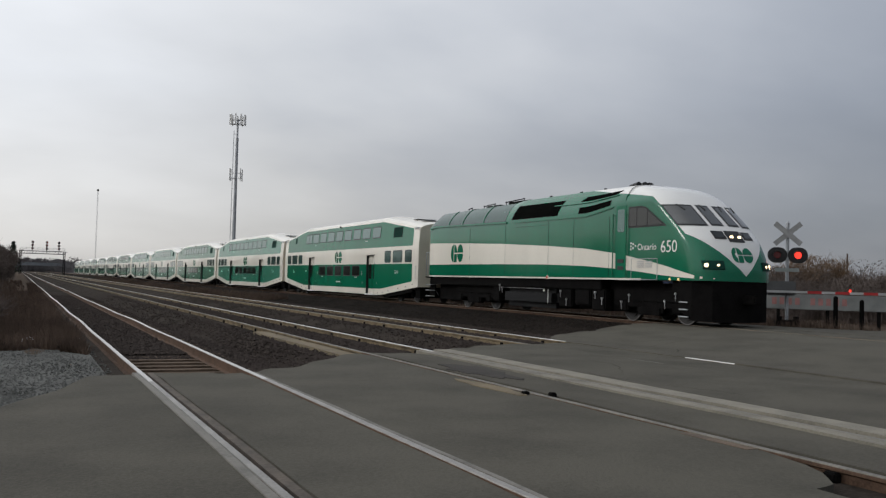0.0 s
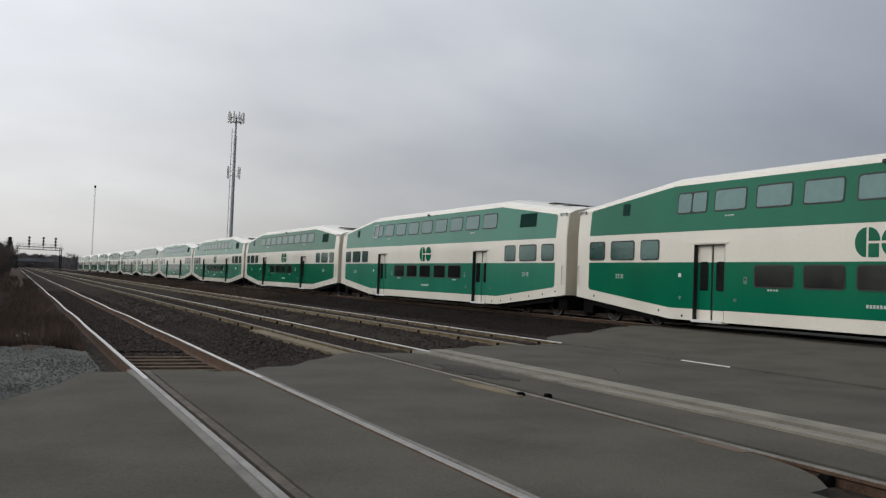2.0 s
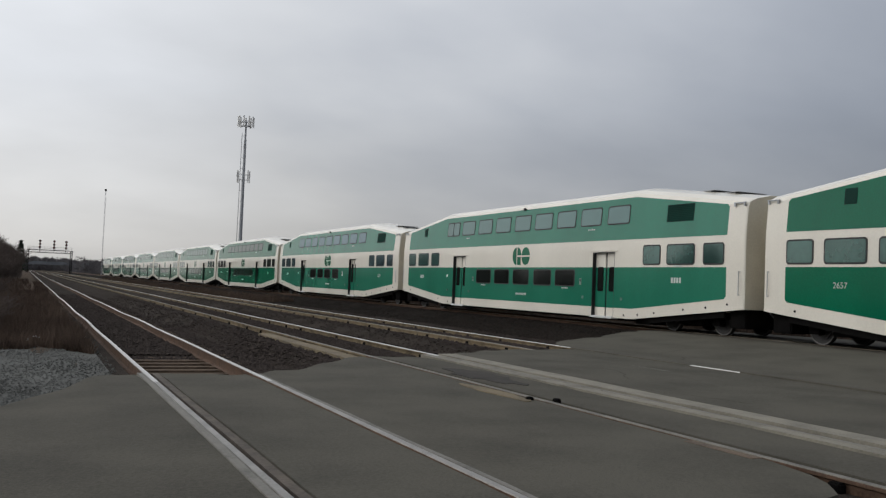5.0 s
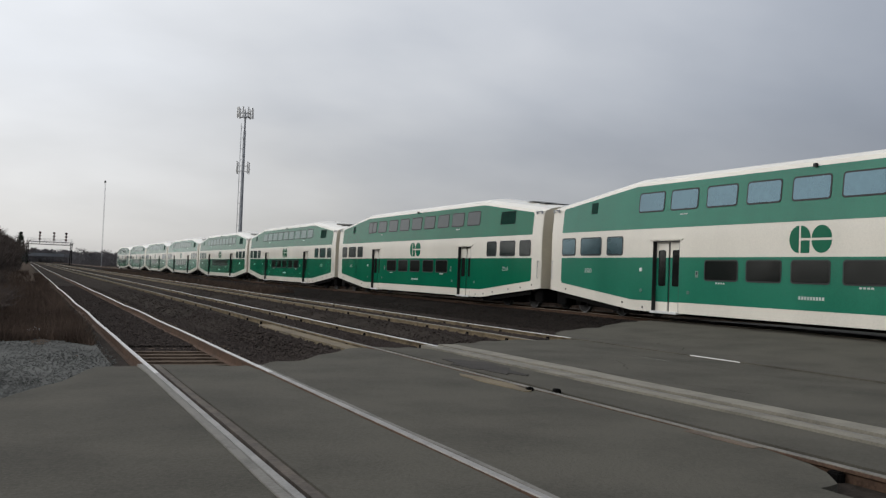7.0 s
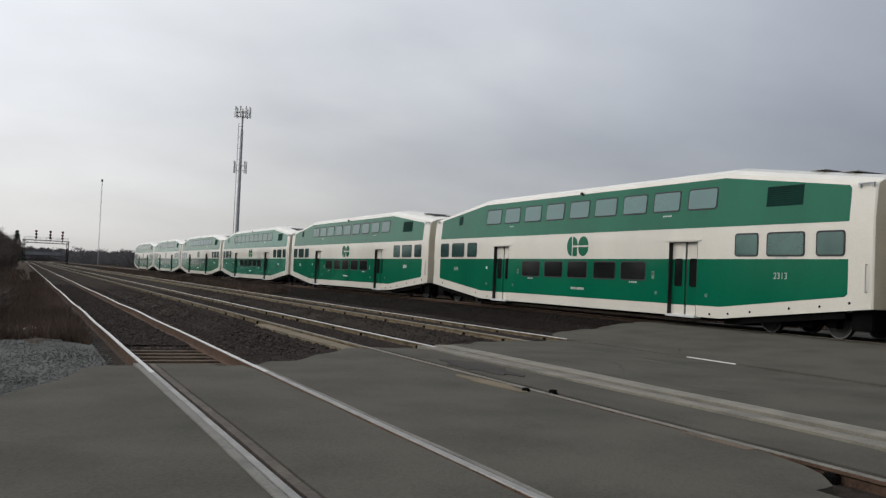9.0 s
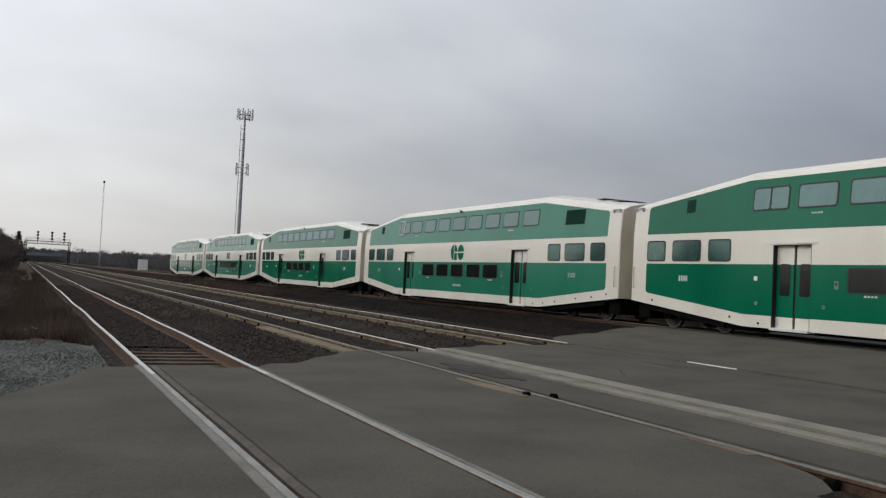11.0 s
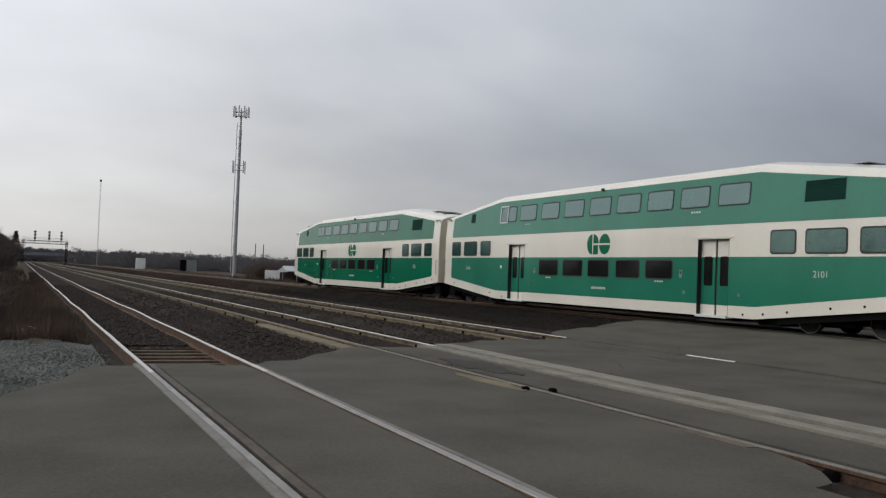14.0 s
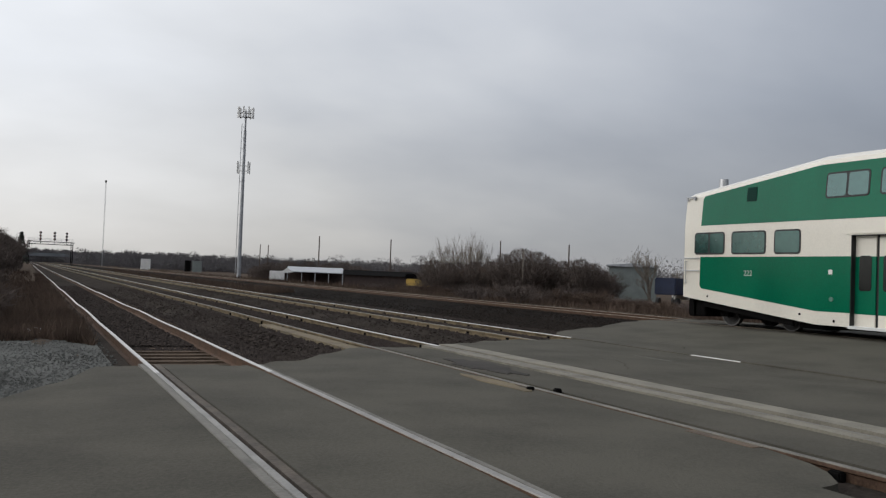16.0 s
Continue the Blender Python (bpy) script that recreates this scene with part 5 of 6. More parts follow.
for az, d, h in ((25.2, 104, 7.0), (26.0, 103, 7.6), (26.8, 102, 8.2), (27.4, 105, 7.8), (28.2, 104, 7.0), (24.4, 108, 6.2)):
    put("bare_sapling", BIRCH[rnd.randrange(2)], az, d, h, 9.0, 1.0, PALEBARK, "tall thin leafless pale sapling", "tree", "saplings over the thicket")
for az, d, h in ((38.4, 92, 7.8), (40.4, 110, 6.0), (43.0, 100, 6.5), (46.0, 120, 7.5), (49.0, 118, 7.0), (51.5, 124, 7.2), (55.0, 120, 7)):
    put("bare_tree", TREE[rnd.randrange(2)], az, d, h, 9.5, 1.0, PALEBARK, "leafless spreading tree beyond the railway", "tree", "trees beyond the line")
for k in range(44):
    put("bare_bush", BUSH[rnd.randrange(3)], 43 + k * 0.5, rnd.uniform(70, 130), rnd.uniform(3.0, 4.6), 4.9, 1.4, BARK, "dark leafless bush in a dense thicket", "bush", "thicket beyond the line")
for az, d, h in ((47.6, 84, 5.6), (48.4, 88, 5.9), (49.3, 86, 5.5), (50.1, 92, 4.6), (25.4, 99, 3.2), (27.8, 96, 3.4), (26.6, 97, 3.0)):
    put("tan_bush", TAN_BUSH[rnd.randrange(2)], az, d, h, 5.4, 1.3, TAN, "tan leafless bush at the thicket's edge", "bush", "thicket beyond the line")
for k in range(26):
    put("bare_bush", BUSH[rnd.randrange(3)], 44 + k * 0.62, rnd.uniform(74, 96), rnd.uniform(3.4, 4.6), 4.9, 1.5, BARK, "dark leafless bush in a dense thicket", "bush", "thicket beyond the line")
for k in range(96):                      # low scrub along the far side of the main line
    az = rnd.uniform(20, 44)
    put("dry_shrub", SCRUB[rnd.randrange(2)], az, rnd.uniform(46, 84) + (28 if az < 27 else 0), rnd.uniform(0.9, 1.7), 1.9, 1.5, BARK if k % 3 else STRAW, "low dry brown scrub beside the track", "shrub", "scrub beside the line")
for k in range(40):
    put("bare_bush", BUSH[rnd.randrange(3)], 12.5 + rnd.random() * 11, rnd.uniform(165, 250), rnd.uniform(2.6, 4.4), 4.9, 1.7, BARK, "dark leafless bush in a dense thicket", "bush", "thicket beyond the line")
# the near side: bushes and a fir along the siding
for x, y, h in ((-7, 78, 4.2), (-6, 95, 5.2), (-5.2, 112, 5.6), (-8, 120, 6.4), (-5, 140, 6.2), (-4.6, 165, 6.6), (-10, 90, 6.5), (-13, 70, 6), (-9, 55, 4), (-16, 60, 6), (-4.4, 190, 6.4), (-12, 105, 7), (-3.6, 84, 3.6), (-3.2, 100, 4.2), (-3.4, 125, 4.8), (-3.0, 150, 5.2), (-6.5, 68, 3.8), (-4.5, 60, 2.8), (-3.5, 48, 2.0), (-6, 42, 2.2), (-3.2, 175, 5.6), (-3.6, 215, 5.8), (-9, 150, 7), (-8, 180, 7.4), (-1.8, 34, 1.4), (-2.6, 40, 1.8), (-2.2, 52, 2.0), (-2.6, 58, 2.4), (-2.4, 66, 2.4), (-2.8, 74, 2.8), (-2.6, 90, 3.0), (-2.4, 110, 3.4), (-2.3, 135, 3.8), (-3.4, 30, 1.6), (-4.8, 36, 2.2), (-5.5, 50, 2.8)):
    plant("bare_bush", BUSH[rnd.randrange(3)], pose(x, y, ground_z(x, y), 0, 0, rnd.uniform(0, 360)), (h / 4.4, h / 4.4, h / 4.9), BARK, "dark leafless bush along the siding", "bush", "bushes beside the siding")
for k in range(100):
    y = 20 + 60 * rnd.random() ** 1.3
    x = -0.6 - rnd.random() * (1.5 + y * 0.09)
    h = rnd.uniform(0.6, 1.5)
    plant("dry_shrub", SCRUB[rnd.randrange(2)], pose(x, y, ground_z(x, y), 0, 0, rnd.uniform(0, 360)), (h / 1.5, h / 1.5, h / 1.9), BARK if k % 2 else STRAW, "low dry brown scrub beside the siding", "shrub", "scrub beside the siding")


def add_fir(x, y, h):
    t = thing("fir_tree", pose(x, y, ground_z(x, y)), "small dark green conical fir beside the siding", "tree")
    bm = bmesh.new()
    rod(bm, (0, 0, -0.2), (0, 0, h * 0.9), 0.14, 0.03)
    part("trunk", bm, BARK, t)
    r2 = random.Random(4)
    V, F = [], []
    for k in range(900):
        f = r2.random() ** 0.8
        z = h * (0.1 + 0.9 * f)
        rad = (1 - f) * h * 0.30 * r2.uniform(0.3, 1.1)
        a = r2.uniform(0, 6.283)
        c = Vector((math.cos(a) * rad, math.sin(a) * rad, z))
        b = len(V)
        for _ in range(3):
            V.append(tuple(c + Vector((r2.gauss(0, 0.2), r2.gauss(0, 0.2), r2.gauss(-0.05, 0.14)))))
        F.append((b, b + 1, b + 2))
    me = bpy.data.meshes.new("crown")
    me.from_pydata(V, [], F)
    me.materials.append(CONIFER)
    new("crown", me).parent = t


add_fir(-1.2, 205, 7.2)


def add_woods(name, label, spans, n, seed):
    """Far bare woods: many ragged crowns of small leaning flakes on thin stems."""
    r2 = random.Random(seed)
    V, F = [], []
    for _ in range(n):
        a0, a1, d0, d1, h0, h1 = spans[r2.randrange(len(spans))]
        x, y = spot(r2.uniform(a0, a1), r2.uniform(d0, d1))
        h, g = r2.uniform(h0, h1), fall(x)
        k = math.hypot(x, y) / 900
        limb(V, F, Vector((x, y, -0.8 - g)), Vector((x, y, h * 0.8 - g)), 0.2, 0.06)
        for _ in range(300):
            a, e = r2.uniform(0, 6.283), r2.random() ** 0.5
            z = h * (0.03 + 0.97 * r2.random() ** 1.35)
            w = h * 0.42 * e * math.sqrt(max(0.05, 1 - (z / h - 0.5) ** 2 * 3.2))
            c = Vector((x + math.cos(a) * w, y + math.sin(a) * w, z - g))
            b = len(V)
            for _ in range(3):
                V.append(tuple(c + Vector((r2.gauss(0, 0.42 * k), r2.gauss(0, 0.42 * k), r2.gauss(0, 0.7 * k)))))
            F.append((b, b + 1, b + 2))
    me = bpy.data.meshes.new(name)
    me.from_pydata(V, [], F)
    me.materials.append(HAZED_WOOD)
    return tagged(new(name, me), label, "woods", kind="stuff")


add_woods("far_woods", "hazy grey-brown leafless woods on the horizon", [(-3, 5, 740, 900, 8, 11), (-3, 5, 760, 800, 7, 9), (2, 20, 480, 700, 6, 10), (5, 14, 420, 560, 6, 8.5), (12, 24, 380, 520, 6, 8.5), (18, 40, 300, 480, 6, 9), (36, 75, 220, 340, 7, 11)], 1150, 9)
# added out of view, so that the lower coach windows reflect dark trees
add_woods("woods_behind", "unseen grey-brown leafless woods added around and behind the camera", [(75, 200, 90, 170, 8, 12), (200, 350, 60, 130, 8, 12), (200, 330, 60, 90, 8, 12), (318, 356, 130, 260, 7, 10)], 800, 10)


def add_grass(name, label, spots, n, h, seed, material):
    r2 = random.Random(seed)
    V, F = [], []
    for _ in range(n):
        x0, x1, y0, y1 = spots[r2.randrange(len(spots))]
        y = y0 + (y1 - y0) * r2.random() ** 1.7
        x = r2.uniform(x0, x1)
        if x < 2:
            y += 1.7 * noise.noise((x * 0.8, 1.3, 0.2)) + 0.7 * noise.noise((x * 2.6, 4.1, 0.2)) - 0.4
        z = ground_z(x, y)
        a, k = r2.uniform(0, 6.283), h * r2.uniform(0.4, 1.2) * (0.6 + 0.8 * noise.noise((x * 0.5, y * 0.2, 5)) ** 2 + 0.4 * r2.random())
        k *= min(1.0, max(0.12, (y - 13.5) / 7)) if x < 2 else 1.0
        w = 0.008 + 0.00025 * y
        tip = Vector((x + r2.gauss(0, 0.35) * k, y + r2.gauss(0, 0.35) * k, z + k))
        b = len(V)
        V.extend(((x - math.cos(a) * w, y - math.sin(a) * w, z - 0.03), (x + math.cos(a) * w, y + math.sin(a) * w, z - 0.03), tuple(tip)))
        F.append((b, b + 1, b + 2))
    me = bpy.data.meshes.new(name)
    me.from_pydata(V, [], F)
    me.materials.append(material)
    return tagged(new(name, me), label, "dry grass", kind="stuff")


add_grass("dry_grass", "reddish brown dead grass and weeds beside the siding", [(-3, 0.7, 18.4, 60), (-9, 0.4, 18.9, 120), (-1.6, 0.9, 17.6, 40), (0.75, 1.15, 17.2, 90), (-6, 0.8, 17.9, 30)], 56000, 0.36, 3, STRAW)
add_grass("dry_weeds", "brown dead grass beyond the main line", [(23.6, 40, 22, 48), (23, 34, 26, 110), (22.6, 60, 40, 200), (14, 17, 60, 200)], 34000, 0.5, 6, STRAW)

# ---------------------------------------------------------------- masts, signals and buildings
def add_cell_tower():
    x, y = spot(12.24, 190)
    H = 36.2
    t = thing("cell_tower", pose(x, y, -0.5 - fall(x)), "slender grey lattice cell tower with antenna panels", "cell tower")
    bm = bmesh.new()
    rod(bm, (0, 0, 0), (0, 0, H * 0.86), 0.42, 0.27, seg=14)
    part("mast", bm, GALV, t, "tapered grey steel mast")
    bm = bmesh.new()
    for k in range(60):
        z = 2 + k * 0.5
        rod(bm, (-0.75, -0.05, z), (-0.75, 0.25, z), 0.03, seg=4)
    rod(bm, (-0.75, -0.05, 1), (-0.70, -0.05, H * 0.9), 0.035, seg=5)
    rod(bm, (-0.75, 0.25, 1), (-0.70, 0.25, H * 0.9), 0.035, seg=5)
    for k in range(14):
        z = 2 + k * 2.3
        rod(bm, (-0.72, 0.1, z), (0, 0, z), 0.04, seg=4)
    part("ladder", bm, GALV, t, "thin climbing ladder")
    bm = bmesh.new()
    rod(bm, (0, 0, H * 0.86), (0, 0, H * 0.965), 0.20, seg=8)
    for a in range(0, 360, 120):
        c, s_ = math.cos(radians(a + 20)), math.sin(radians(a + 20))
        c2, s2 = math.cos(radians(a + 140)), math.sin(radians(a + 140))
        for z in (H * 0.94, H * 0.965):
            rod(bm, (c * 1.5, s_ * 1.5, z), (c2 * 1.5, s2 * 1.5, z), 0.06, seg=5)
            rod(bm, (0, 0, z), (c * 1.5, s_ * 1.5, z), 0.06, seg=5)
    part("platform", bm, GALV, t, "triangular antenna platform")
    for a in range(0, 360, 40):
        c, s_ = math.cos(radians(a)), math.sin(radians(a))
        bm = bmesh.new()
        box(bm, c * 1.6 - 0.14, c * 1.6 + 0.14, s_ * 1.6 - 0.14, s_ * 1.6 + 0.14, H * 0.935, H * 0.995, 0.02)
        part("antenna", bm, WHITEWALL, t, "pale panel antenna")
    for a in (10, 130, 190, 300):
        c, s_ = math.cos(radians(a)), math.sin(radians(a))
        bm = bmesh.new()
        rod(bm, (0, 0, H * 0.655), (c * 1.3, s_ * 1.3, H * 0.655), 0.05, seg=5)
        rod(bm, (0, 0, H * 0.625), (c * 1.3, s_ * 1.3, H * 0.625), 0.05, seg=5)
        box(bm, c * 1.35 - 0.12, c * 1.35 + 0.12, s_ * 1.35 - 0.12, s_ * 1.35 + 0.12, H * 0.61, H * 0.68, 0.02)
        part("side_antenna", bm, WHITEWALL, t, "pale side antenna on a bracket")


def add_thin_mast():
    x, y = spot(4.13, 450)
    t = thing("radio_mast", pose(x, y, -0.5), "thin distant guyed radio mast", "radio mast")
    bm = bmesh.new()
    for k in range(3):
        a = radians(120 * k)
        rod(bm, (0.22 * math.cos(a), 0.22 * math.sin(a), 0), (0.22 * math.cos(a), 0.22 * math.sin(a), 40), 0.05, seg=4)
    for k in range(40):
        a, b = radians(120 * k), radians(120 * k + 120)
        rod(bm, (0.22 * math.cos(a), 0.22 * math.sin(a), k), (0.22 * math.cos(b), 0.22 * math.sin(b), k + 1), 0.03, seg=3)
    part("lattice", bm, GALV, t)
    bm = bmesh.new()
    rod(bm, (0, 0, 40), (0, 0, 41), 0.45, seg=10)
    part("beacon", bm, UNDER, t, "dark beacon at the mast top")


def add_gantry():
    Y, x0, x1, zt_ = 330, 0.3, 13.9, 8.1
    t = thing("signal_gantry", pose(0, Y, -0.3), "grey steel signal gantry over the tracks, red aspects lit", "signal gantry")
    for x in (x0, x1):
        bm = bmesh.new()
        for dx in (-0.3, 0.3):
            for dy in (-0.5, 0.5):
                rod(bm, (x + dx, dy, 0), (x + dx, dy, zt_), 0.09, seg=6)
        for k in range(8):
            rod(bm, (x - 0.3, -0.5, k), (x + 0.3, -0.5, k + 1), 0.05, seg=4)
            rod(bm, (x - 0.3, 0.5, k + 1), (x + 0.3, 0.5, k), 0.05, seg=4)
        part("leg", bm, UNDER, t, "dark lattice gantry leg")
    bm = bmesh.new()
    for z in (zt_ - 0.9, zt_):
        for dy in (-0.6, 0.6):
            box(bm, x0 - 0.4, x1 + 0.4, dy - 0.08, dy + 0.08, z - 0.10, z + 0.10)
    k = x0
    while k < x1:
        rod(bm, (k, -0.6, zt_ - 0.9), (k + 0.85, -0.6, zt_), 0.05, seg=4)
        k += 0.85
    box(bm, x0 - 0.4, x1 + 0.4, -0.6, 0.6, zt_ - 0.95, zt_ - 0.88)
    part("beam", bm, UNDER, t, "dark truss beam")
    bm = bmesh.new()
    for z in (zt_ + 0.55, zt_ + 1.05):
        rod(bm, (x0 - 0.4, -0.6, z), (x1 + 0.4, -0.6, z), 0.045, seg=5)
    k = x0
    while k <= x1 + 0.1:
        rod(bm, (k, -0.6, zt_), (k, -0.6, zt_ + 1.05), 0.045, seg=5)
        k += 1.7
    part("railing", bm, GALV, t, "grey walkway railing")
    for x in (3.9, 8.3, 12.1):
        bm = bmesh.new()
        rod(bm, (x, -0.7, zt_ - 0.8), (x, -0.7, zt_ + 3.3), 0.09, seg=6)
        sg = part("signal_mast", bm, UNDER, t, "dark signal mast")
        for k, z in enumerate((zt_ + 0.9, zt_ + 1.95, zt_ + 3.0)):
            bm = bmesh.new()
            rod(bm, (x, -0.75, z), (x, -0.95, z), 0.42, seg=14)
            part("signal_head", bm, RUBBER, sg, "round black signal head")
            bm = bmesh.new()
            rod(bm, (x, -0.95, z), (x, -1.0, z), 0.08, seg=10)
            part("signal_lamp", bm, glow_mat("dim_red_lamp", (0.35, 0.03, 0.02), 0.3), sg, "lit red signal lamp")


def add_bridge():
    t = thing("road_bridge", pose(0, 690, 0), "long low grey road bridge across the line", "bridge")
    bm = bmesh.new()
    box(bm, -60, 90, -4, 4, 4.4, 6.6, 0.1)
    part("deck", bm, mat("far_concrete", (0.16, 0.17, 0.18), 0.9, vary=0.2, scale=0.2, fine=3, bump=0), t, "grey concrete deck")
    for x in (-40, -12, 30, 58):
        bm = bmesh.new()
        box(bm, x - 1, x + 1, -3, 3, -1, 4.4, 0.1)
        part("pier", bm, mat("far_concrete", (0.2, 0.2, 0.2)), t)


def add_pole(az, d, h, r=0.14, arm=True, pale=False):
    x, y = spot(az, d)
    t = thing("utility_pole", pose(x, y, ground_z(x, y) - 0.1), "plain wooden utility pole beyond the line", "utility pole", "utility poles")
    bm = bmesh.new()
    rod(bm, (0, 0, -0.3), (0, 0, h), r, r * 0.75, seg=8)
    part("post", bm, PALEBARK if pale else BARK, t)
    if arm:
        bm = bmesh.new()
        box(bm, -0.9, 0.9, -0.06, 0.06, h - 0.7, h - 0.55)
        for dx in (-0.8, -0.4, 0.4, 0.8):
            rod(bm, (dx, 0, h - 0.55), (dx, 0, h - 0.38), 0.05, seg=6)
        part("crossarm", bm, BARK, t)


def add_shed():
    x, y = spot(16.62, 150)
    t = thing("open_shed", pose(x, y, -0.6 - fall(x), 0, 0, -16), "low white open-fronted shed with a pale roof", "shed")
    bm = bmesh.new()
    prism(bm, [(-3.6, -3, 2.05), (-3.6, 3, 2.9), (-3.6, 3, 3.0), (-3.6, -3, 2.17)], (9.4, 0, 0))
    part("roof", bm, GALV, t, "pale grey sheet roof")
    bm = bmesh.new()
    prism(bm, [(-4.9, -3.2, 1.8), (-3.5, -3.2, 2.75), (-2.6, -3.2, 2.0)], (0, 4, 0))
    part("gable", bm, WHITEWALL, t, "white gable")
    bm = bmesh.new()
    box(bm, -3.6, 5.6, 2.6, 2.8, 0, 2.7)
    part("back_wall", bm, DARKBOX, t, "dark back wall")
    for px in (-3.5, -1.2, 1.0, 3.2, 5.5):
        bm = bmesh.new()
        box(bm, px - 0.07, px + 0.07, -2.9, -2.75, 0, 2.1)
        part("post", bm, GALV, t)
    x, y = spot(14.62, 147)
    t = thing("white_trailer", pose(x, y, -0.6 - fall(x), 0, 0, -15), "plain white box trailer beside the shed", "trailer")
    bm = bmesh.new()
    box(bm, -1.2, 1.2, -1.2, 1.2, 0.35, 2.1, 0.06)
    part("box_body", bm, WHITEWALL, t)
    for dx in (-0.7, 0.7):
        bm = bmesh.new()
        rod(bm, (dx, -1.25, 0.35), (dx, -1.0, 0.35), 0.34, seg=14)
        part("wheel", bm, RUBBER, t)


def add_huts():
    x, y = spot(21.4, 128)
    t = thing("dark_hut", pose(x, y, -0.6 - fall(x), 0, 0, -21), "low dark brown wooden hut behind bushes", "hut")
    bm = bmesh.new()
    box(bm, -5.5, 5.0, -2, 2, 0, 2.1, 0.05)
    part("wall", bm, DARKBOX, t)
    bm = bmesh.new()
    prism(bm, [(-5.8, -2.4, 2.05), (-5.8, 2.4, 2.05), (-5.8, 0, 2.75)], (11, 0, 0))
    part("roof", bm, UNDER, t, "dark pitched roof")
    x, y = spot(23.65, 118)
    t = thing("yellow_machine", pose(x, y, -0.6 - fall(x), 0, 0, -23), "yellow and dark parked track machine", "machine")
    bm = bmesh.new()
    box(bm, -1.6, 1.6, -1, 1, 0.9, 1.85, 0.08)
    part("hull", bm, YELLOW, t, "yellow hull")
    bm = bmesh.new()
    box(bm, -1.7, 2.2, -1, 1, 1.85, 2.5, 0.08)
    box(bm, -1.8, 2.0, -1, 1, 0.1, 0.9, 0.08)
    part("cab", bm, UNDER, t, "dark cab and chassis")
    x, y = spot(37.2, 104)
    t = thing("grey_warehouse", pose(x, y, -0.4 - fall(x), 0, 0, -37), "grey corrugated metal building end", "building")
    bm = bmesh.new()
    box(bm, -2.4, 2.9, -2, 6, 0, 4.2)
    part("wall", bm, GREYWALL, t, "grey corrugated wall")
    for k in range(22):
        bm2 = bmesh.new()
        box(bm2, -2.35 + k * 0.24, -2.25 + k * 0.24, -2.05, -2.0, 0.1, 4.1)
        part("rib", bm2, GREYWALL, t)
    bm = bmesh.new()
    prism(bm, [(-2.7, -2.3, 4.2), (3.2, -2.3, 4.2), (3.2, -2.3, 4.35), (0.3, -2.3, 4.6), (-2.7, -2.3, 4.35)], (0, 8.6, 0))
    part("roof", bm, GALV, t, "low grey roof")
    x, y = spot(39.9, 94)
    t = thing("blue_truck", pose(x, y, -0.4 - fall(x), 0, 0, -60), "dark blue parked truck beyond the line", "truck")
    bm = bmesh.new()
    box(bm, -1.1, 1.1, -2.6, 2.0, 1.3, 3.0, 0.1)
    part("cargo_body", bm, BLUE, t, "dark blue body")
    bm = bmesh.new()
    box(bm, -1.05, 1.05, 2.1, 3.6, 0.8, 2.6, 0.2)
    part("cab", bm, WHITEWALL, t, "pale cab")
    for dx in (-1.0, 1.0):
        for dy in (-1.6, 2.8):
            bm = bmesh.new()
            rod(bm, (dx - 0.14, dy, 0.5), (dx + 0.14, dy, 0.5), 0.5, seg=16)
            part("wheel", bm, RUBBER, t)
    for az, d, w, h, nm, lab, ma in ((6.63, 400, 1.95, 4.6, "white_building", "small plain white building beyond the line", WHITEWALL), (9.68, 375, 1.8, 4.5, "grey_building", "small plain grey building beyond the line", GREYWALL)):
        x, y = spot(az, d)
        t = thing(nm, pose(x, y, ground_z(x, y) - 0.05), lab, "building")
        bm = bmesh.new()
        box(bm, -w, w, -0.6, 0.6, 0.0, h, 0.05)
        part("wall", bm, ma, t)
        bm = bmesh.new()
        box(bm, -w - 0.08, w + 0.08, -0.7, 0.7, h, h + 0.08, 0.02)
        part("roof", bm, GALV, t)
    x, y = spot(9.12, 376)
    t = thing("dark_tank", pose(x, y, ground_z(x, y) - 0.05), "narrow dark tank tower beside the grey building", "tank")
    bm = bmesh.new()
    box(bm, -1.1, 1.1, -1, 1, 0, 4.6, 0.04)
    part("housing", bm, UNDER, t)


